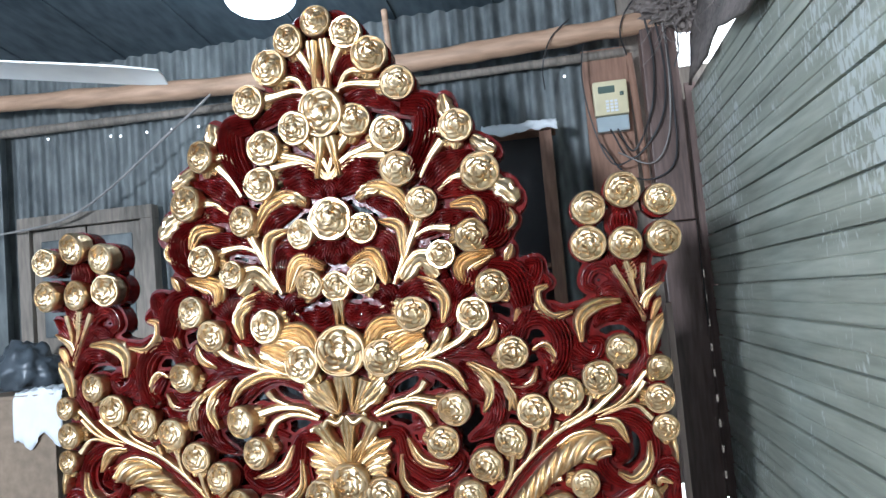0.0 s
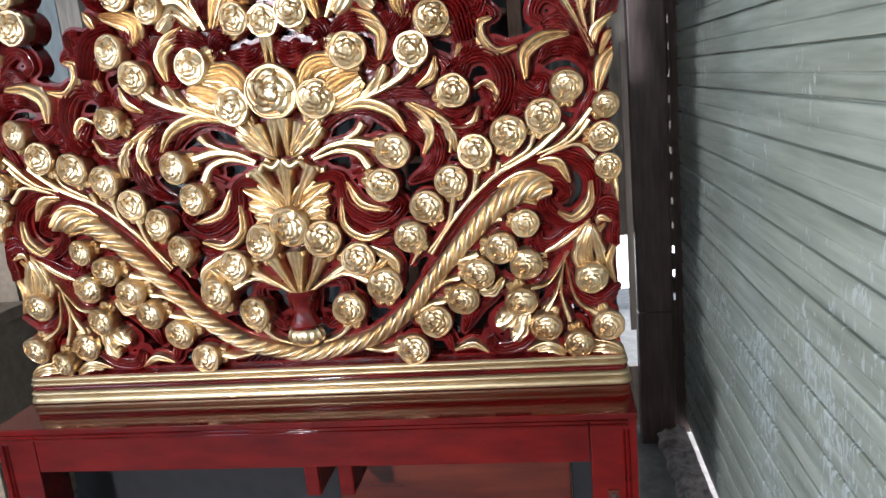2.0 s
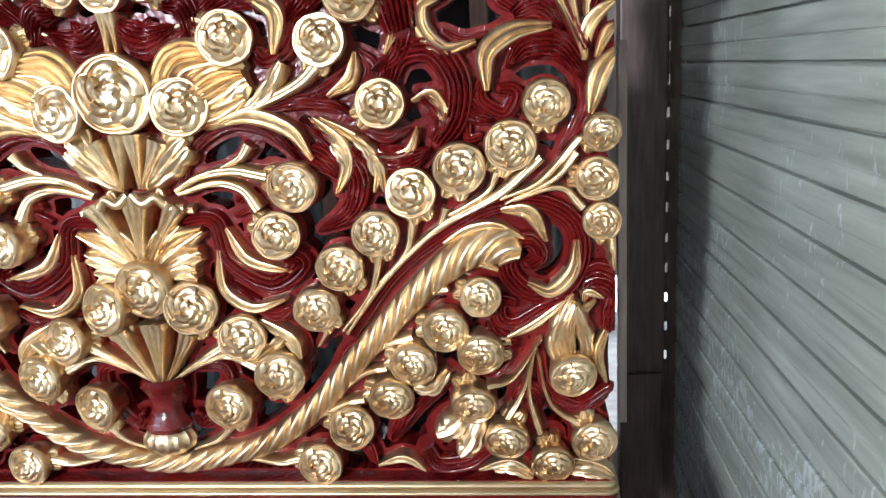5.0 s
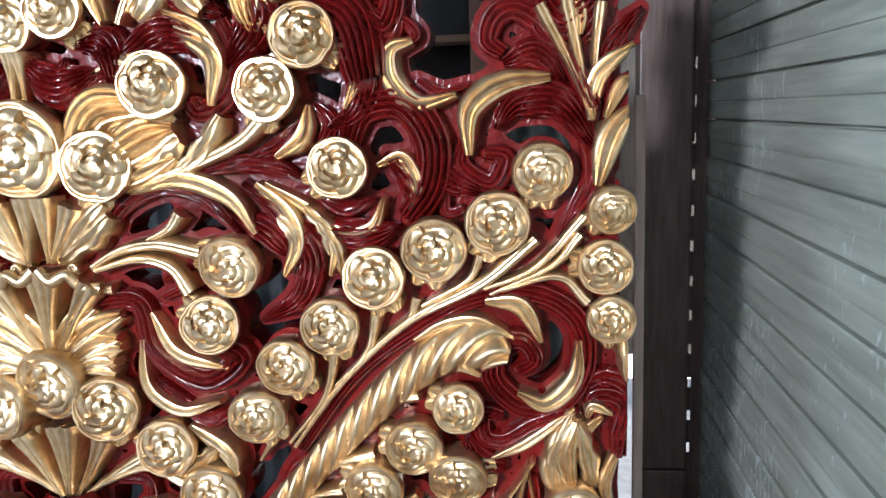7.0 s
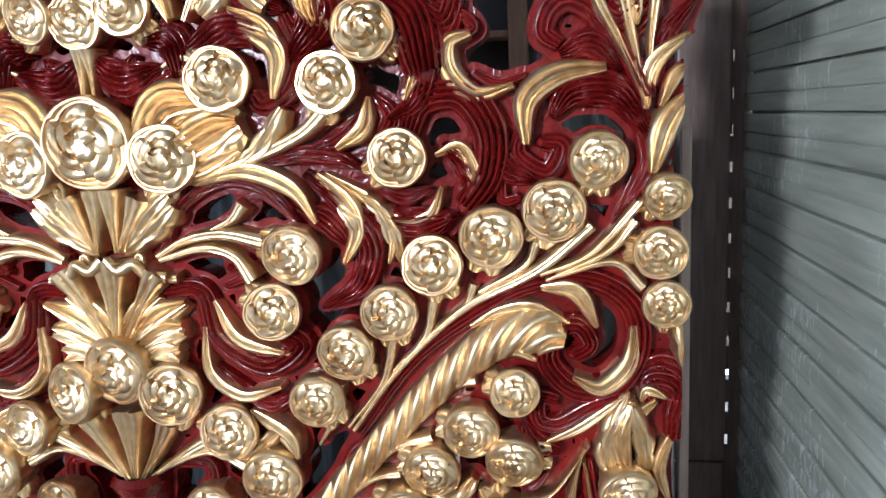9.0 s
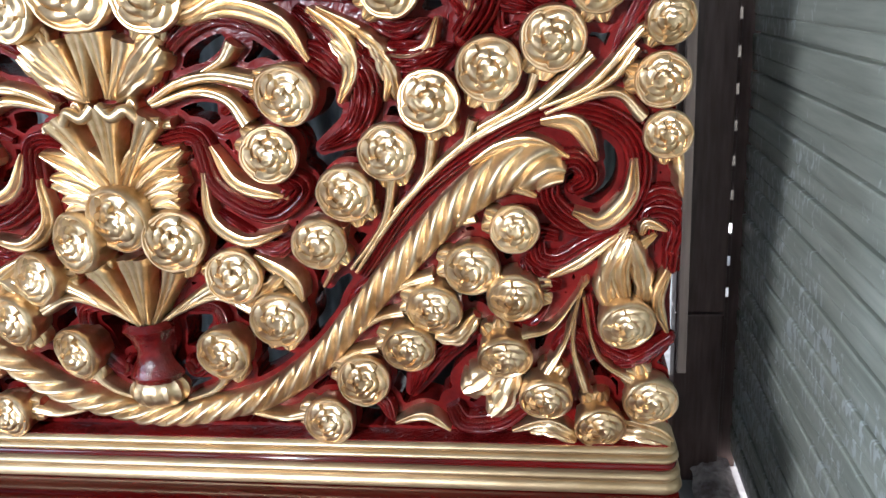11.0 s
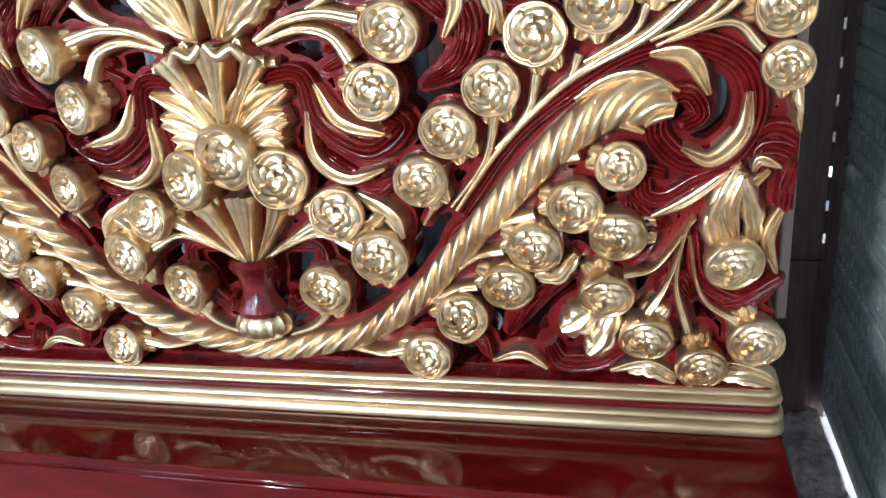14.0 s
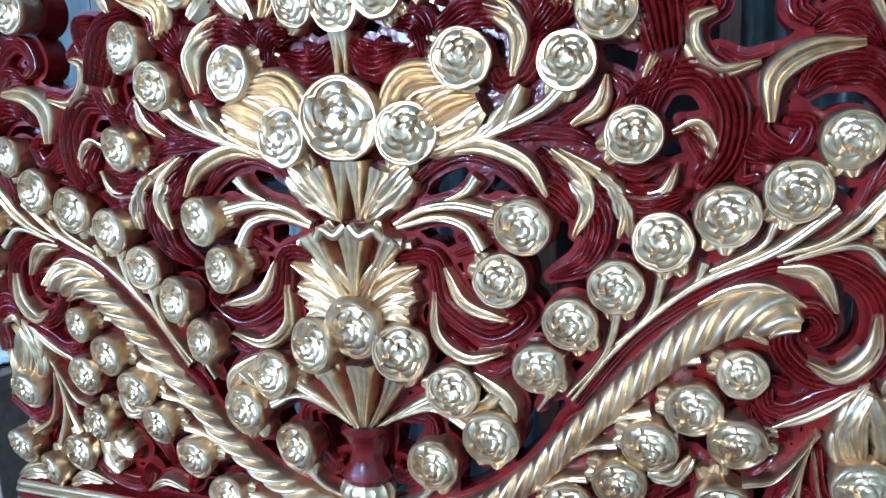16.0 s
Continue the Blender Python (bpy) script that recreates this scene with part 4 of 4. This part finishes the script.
for sx in (-1, 1):
    x0, x1 = sorted((sx * 0.752, sx * 0.866))
    part("leg", box(x0, x1, -0.205, -0.09, 0, 0.460 + PZ, 0.004), LACQUER, headboard)
    for q in (0.834, 0.845):
        bm = extrude_x([(-0.211, 0), (-0.204, -0.004), (-0.204, 0.004)], 0, 0.43 + PZ)
        bmesh.ops.rotate(bm, verts=bm.verts, cent=(0, 0, 0), matrix=Matrix.Rotation(radians(-90), 3, "Y"))
        bmesh.ops.translate(bm, verts=bm.verts, vec=(sx * q, 0, 0.0))
        part("bead", bm, LACQUER, headboard)
    plate = part("bracket_plate", box(sx * 0.803 - 0.014, sx * 0.803 + 0.014, -0.210, -0.200, 0.205 + PZ, 0.270 + PZ, 0.002), RUSTWOOD, headboard, "small dark bed-rail catch")
    # Slot not cut: a black block paints in its dark recess.
    part("slot", box(sx * 0.803 - 0.005, sx * 0.803 + 0.005, -0.212, -0.206, 0.212 + PZ, 0.260 + PZ, 0.001), BLACK, plate)
# Near-black boards added in place of the shaded void under the shelf.
part("shade_cheek", box(0.704, 0.84, 0.045, 0.055, 0.0, 0.45 + PZ, 0.003), VOID, headboard, "near-black board standing in for the shaded void")
part("shade_board", box(-0.84, 0.018, 0.040, 0.055, 0.0, 0.45 + PZ, 0.003), VOID, headboard, "near-black board standing in for the shaded void")
part("back_panel", box(0.02, 0.70, 0.03, 0.052, 0.045, 0.45 + PZ, 0.004), RUSTWOOD, headboard, "orange-brown stained lower board")
for x in (-0.01, 0.085):
    part("corner_block", box(x, x + 0.040, -0.16, 0.028, 0.235 + PZ, 0.325 + PZ, 0.006), LACQUER, headboard)

# rolled collar between the two fans
for sx in (-1, 1):
    V, F = tube([(sx * 0.004, PY - 0.036, 1.134 + PZ), (sx * 0.024, PY - 0.040, 1.117 + PZ), (sx * 0.048, PY - 0.036, 1.127 + PZ), (sx * 0.066, PY - 0.032, 1.108 + PZ), (sx * 0.095, PY - 0.028, 1.104 + PZ)], 0.009, 26, 10)
    raw("collar", V, F, GOLD, fret)

# vase at the foot of the carving
V, F = [], []
for i, (r, z) in enumerate(((0.034, 0.775), (0.046, 0.764), (0.034, 0.745), (0.028, 0.722), (0.034, 0.700), (0.048, 0.680), (0.042, 0.668))):
    for j in range(24):
        w = math.pi * 2 * j / 24
        V.append((r * math.cos(w) * (1 + 0.06 * math.cos(8 * w)), PY - 0.02 + r * math.sin(w) * 0.8, z + PZ))
for i in range(6):
    for j in range(24):
        F.append((i * 24 + j, i * 24 + (j + 1) % 24, i * 24 + 24 + (j + 1) % 24, i * 24 + 24 + j))
raw("vase", V, F, MAROON, fret)
V, F = [], []
for i in range(13):
    f = math.pi * i / 12
    for j in range(40):
        w = math.pi * 2 * j / 40
        r = 0.050 * math.sin(f) * (1 + 0.07 * math.cos(14 * w))
        V.append((r * math.cos(w), PY - 0.022 + r * math.sin(w) * 0.8, 0.648 + PZ + 0.034 * math.cos(f)))
for i in range(12):
    for j in range(40):
        F.append((i * 40 + j, i * 40 + (j + 1) % 40, i * 40 + 40 + (j + 1) % 40, i * 40 + 40 + j))
raw("ribbed_bowl", V, F, GOLD, fret)

# ---- things in the room ----
lamp = empty("hanging_bulb", (-0.364, 2.70, 2.505), "lit white bulb hanging on a cord", "lamp")
bm = bmesh.new()
# Far wider than a real bulb: its glare is built into the shape.
bmesh.ops.create_uvsphere(bm, u_segments=20, v_segments=12, radius=0.10, matrix=Matrix.LocRotScale((0, 0, 0.075), None, (1.3, 1.3, 0.72)))
bulb = part("bulb", bm, BULB, lamp, "", True)
bulb.visible_shadow = False
bm = bmesh.new()
bmesh.ops.create_cone(bm, cap_ends=True, segments=16, radius1=0.024, radius2=0.018, depth=0.06, matrix=Matrix.Translation((0, 0, 0.168)))
part("socket", bm, WHITE, lamp)
V, F = tube([(0, 0, 0.19), (0.003, 0, 0.21), (0, 0, 0.25)], 0.003, 8, 6)
raw("cord", V, F, BLACK, lamp)

# ceiling fan
fan = empty("ceiling_fan", (-1.0, 1.62, 2.075), "white ceiling fan with long tapered blades at rest", "fan")
bm = bmesh.new()
bmesh.ops.create_cone(bm, cap_ends=True, segments=28, radius1=0.10, radius2=0.085, depth=0.09)
bmesh.ops.bevel(bm, geom=[e for e in bm.edges if abs(e.verts[0].co.z - e.verts[1].co.z) < 1e-4], offset=0.02, segments=3, affect="EDGES")
part("motor", bm, WHITE, fan, "", True)
V, F = tube([(0, 0, 0.04), (0, 0, 0.60)], 0.011, 4, 10)
raw("rod", V, F, WHITE, fan)
for k in range(3):
    V, F = [], []
    for i in range(13):
        s = i / 12
        x = 0.10 + 0.72 * s
        hw = (0.030 + 0.026 * min(1, s * 4)) * (1 if s < 0.9 else 1 - 3.5 * (s - 0.9) ** 1.0 * 2)
        for y, z in ((-hw, 0.012), (0, 0.004), (hw, -0.012)):
            V += [(x, y, z - 0.125 * s), (x, y, z - 0.004 - 0.125 * s)]
    for i in range(12):
        o = 6 * i
        F += [(o, o + 6, o + 8, o + 2), (o + 2, o + 8, o + 10, o + 4), (o + 1, o + 3, o + 9, o + 7), (o + 3, o + 5, o + 11, o + 9), (o, o + 1, o + 7, o + 6), (o + 4, o + 10, o + 11, o + 5)]
    F += [(72, 73, 75, 74), (74, 75, 77, 76)]
    blade = raw("blade", V, F, WHITE, fan)
    blade.rotation_euler = (radians(8), 0, radians(120 * k))

# electricity meter on its board
board = tagged(mesh_ob("meter_board", box(0.772, 0.955, 3.285, 3.30, 1.72, 2.40, 0.004), BROWNWOOD), "reddish-brown board nailed to the wall", "board")
meter = empty("electricity_meter", (0.872, 3.285, 2.05), "ivory prepaid electricity meter with keypad and display", "electricity meter")
part("case", box(-0.068, 0.068, -0.055, 0, 0.06, 0.20, 0.008), IVORY, meter)
part("display", box(-0.048, 0.018, -0.058, -0.052, 0.150, 0.178, 0.002), DARKGLASS, meter)
for i in range(4):
    for j in range(3):
        part("key", box(-0.022 + 0.017 * j, -0.009 + 0.017 * j, -0.059, -0.054, 0.072 + 0.013 * i, 0.081 + 0.013 * i, 0.001), PAPER, meter)
part("button", box(0.036, 0.052, -0.059, -0.054, 0.135, 0.150, 0.004), DARKGLASS, meter)
part("terminal_cover", box(-0.064, 0.064, -0.045, 0, -0.005, 0.058, 0.006), CLEAR, meter, "clear plastic terminal cover")
V, F = tube([(0.985, 3.27, 1.78), (0.975, 3.27, 2.1), (0.962, 3.27, 2.36)], 0.014, 12, 8, wobble=0.15)
tagged(raw("wooden_stick", V, F, BROWNWOOD), "brown stick upright beside the meter", "stick")


def cable(pts, r=0.004, material=None):
    v, f = tube([(x - 0.005, y + 0.22, z + 0.045) if z > 1 else (x + 0.02, y + 0.1, z - 0.13) for x, y, z in pts], r, 40, 6)
    return tagged(raw("cable", v, f, material or BLACK), "thin loose electric cable", "cable", "loose cables")


cable([(1.02, 2.93, 2.47), (1.045, 2.93, 2.25), (1.02, 2.93, 2.05), (0.94, 2.95, 1.90), (0.89, 2.99, 2.0)])
cable([(1.06, 2.93, 2.46), (1.085, 2.94, 2.2), (1.05, 2.93, 2.0), (0.93, 2.95, 1.87), (0.86, 2.98, 2.0)])
cable([(1.09, 2.93, 2.44), (1.10, 2.94, 2.2), (1.075, 2.93, 1.95), (1.0, 2.93, 1.84), (0.88, 2.96, 1.90)], 0.003, GREYCABLE)
cable([(1.10, 2.93, 2.40), (1.105, 2.94, 2.1), (1.09, 2.93, 1.85), (1.0, 2.94, 1.78), (0.90, 2.98, 1.82), (0.82, 3.0, 1.95)], 0.0035)
cable([(0.80, 3.0, 2.42), (0.77, 2.98, 2.22), (0.80, 2.98, 2.0), (0.86, 2.98, 1.86), (0.96, 2.94, 1.88)], 0.003)
cable([(1.0, 2.93, 2.50), (0.95, 2.92, 2.43), (0.93, 2.92, 2.36), (0.95, 2.95, 2.28)], 0.003)
cable([(0.74, 2.93, 2.45), (0.66, 2.93, 2.38), (0.62, 2.95, 2.28), (0.62, 3.0, 2.20)], 0.003)
cable([(1.13, 2.96, 2.3), (1.14, 2.97, 1.9), (1.145, 2.98, 1.6), (1.15, 2.99, 1.2)], 0.004)
cable([(1.10, 2.92, 2.55), (1.13, 2.9, 2.42), (1.14, 2.9, 2.28), (1.12, 2.92, 2.20)], 0.003)
cable([(0.98, 2.50, -0.085), (1.05, 2.36, -0.08), (1.11, 2.26, -0.03), (1.15, 2.12, -0.028), (1.16, 1.95, -0.028)], 0.004)
cable([(1.165, 2.15, 0.06), (1.145, 2.10, 0.0), (1.15, 2.02, -0.02), (1.165, 1.90, 0.0)], 0.006)

# old cupboard against the back wall, with a cloth on it
cup = empty("old_cupboard", (0.36, 3.20, FLOOR), "old dark wooden open cupboard frame", "cupboard")
part("post", box(0.215, 0.265, -0.07, -0.02, 0, 2.28, 0.005), BROWNWOOD, cup)
part("post", box(-0.265, -0.215, -0.07, -0.02, 0, 2.28, 0.005), BROWNWOOD, cup)
part("top", box(-0.28, 0.28, -0.08, 0.06, 2.28, 2.30, 0.004), BROWNWOOD, cup)
# Black sheet: the cupboard's shaded inside is put into its colour.
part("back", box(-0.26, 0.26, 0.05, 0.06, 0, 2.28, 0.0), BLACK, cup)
for z in (0.62, 1.22, 1.74):
    part("shelf", box(-0.214, 0.214, -0.06, 0.049, z, z + 0.018, 0.003), BROWNWOOD, cup)


def cloth(name, cx, cy, z, sx, sy, drop, seed, material, label, category):
    """A crumpled sheet lying on a top and hanging over its front edge."""
    V, F = [], []
    n, m = 26, 22
    for i in range(n + 1):
        for j in range(m + 1):
            u, v = i / n - 0.5, j / m
            e = 0.02 * noise.noise(Vector((u * 4 + seed, v * 3, 0))) + 0.012 * noise.noise(Vector((u * 11, v * 9, seed)))
            y = cy + sy * (0.5 - v * 1.35)
            over = max(0.0, (cy - sy / 2) - y)
            hang = drop * (0.75 + 0.5 * noise.noise(Vector((u * 3.1, seed, 2))))
            V.append((cx + sx * u + 0.3 * e, max(y, cy - sy / 2 - 0.012) + 0.4 * e, z + 0.006 + abs(e) - over / (0.35 * sy) * hang))
    for i in range(n):
        for j in range(m):
            a = i * (m + 1) + j
            F.append((a, a + m + 1, a + m + 2, a + 1))
    ob = tagged(raw(name, V, F, material), label, category)
    sm = ob.modifiers.new("thick", "SOLIDIFY")
    sm.thickness = 0.002
    return ob


cloth("plastic_sheet", 0.50, 3.18, 2.083, 0.30, 0.14, 0.05, 4.0, PAPER, "crumpled white plastic sheet on the cupboard", "plastic sheet")

# panelled wooden window at the back
win = empty("window_1", (-1.49, 3.30, 0.795), "old grey panelled wooden shutter in its frame", "window", kind="structure")
part("frame", box(-0.335, 0.335, -0.05, 0.01, 1.115, 1.175, 0.004), OLDWOOD, win)
part("frame", box(-0.335, -0.275, -0.05, 0.01, 0.0, 1.115, 0.004), OLDWOOD, win)
part("frame", box(0.275, 0.335, -0.05, 0.01, 0.0, 1.115, 0.004), OLDWOOD, win)
for x0, x1 in ((-0.27, -0.004), (0.004, 0.27)):
    leafp = part("leaf", box(x0, x1, -0.03, 0.0, 0.0, 1.11, 0.003), OLDWOOD, win)
    part("panel", box(x0 + 0.045, x1 - 0.045, -0.036, -0.028, 0.62, 1.06, 0.006), ZINC, leafp)
    part("panel", box(x0 + 0.045, x1 - 0.045, -0.036, -0.028, 0.06, 0.54, 0.006), ZINC, leafp)
tagged(mesh_ob("board", box(-2.05, -1.90, 3.26, 3.30, FLOOR, 2.36, 0.004), ZINC), "upright grey-blue board by the window", "board", kind="structure")

# crates with paper, bag
crate = empty("tall_crate", (-1.545, 2.96, FLOOR), "tall brown plywood crate with paper on top", "crate")
part("front_board", box(-0.20, 0.20, -0.16, -0.145, 0, 1.41, 0.003), CARD, crate)
part("side_board", box(0.185, 0.20, -0.144, 0.14, 0, 1.41, 0.003), CARD, crate)
part("side_board", box(-0.20, -0.185, -0.144, 0.14, 0, 1.41, 0.003), CARD, crate)
part("lid", box(-0.205, 0.205, -0.165, 0.145, 1.41, 1.425, 0.003), CARD, crate)
box_low = empty("low_crate", (-1.51, 2.62, FLOOR), "low brown plywood box with a pale lid edge", "crate")
part("body", box(-0.22, 0.215, -0.16, 0.15, 0, 0.81, 0.004), CARD, box_low)
part("lid", box(-0.225, 0.222, -0.168, 0.155, 0.81, 0.855, 0.004), CARD, box_low, "pale edged lid")
cloth("paper_sheet", -1.41, 2.90, FLOOR + 1.426, 0.20, 0.20, 0.25, 1.0, PAPER, "loose white paper sheets hanging over the crate", "paper")
cloth("paper_sheet", -1.47, 2.58, FLOOR + 0.856, 0.24, 0.22, 0.05, 6.0, PAPER, "crumpled white paper on the low box", "paper")
bm = bmesh.new()
bmesh.ops.create_icosphere(bm, subdivisions=4, radius=0.11)
for v in bm.verts:
    d = 1 + 0.30 * noise.noise(v.co * 22) + 0.28 * abs(noise.noise(v.co * 55)) + 0.1 * noise.noise(v.co * 120)
    v.co = Vector((v.co.x * 1.1 * d, v.co.y * 0.8 * d, max(-0.07, v.co.z * d)))
bag = tagged(mesh_ob("plastic_bag", bm, BAG, smooth=True), "crumpled dark plastic bag on the crate", "bag")
bag.location = (-1.60, 2.98, FLOOR + 1.505)
V, F = tube([(-1.95, 3.2, 1.89), (-1.47, 3.18, 1.955), (-0.99, 3.18, 2.27), (-0.78, 3.19, 2.43)], 0.005, 30, 6, wobble=0.5)
tagged(raw("string", V, F, GREYCABLE), "dusty grey string sagging across the wall", "string")
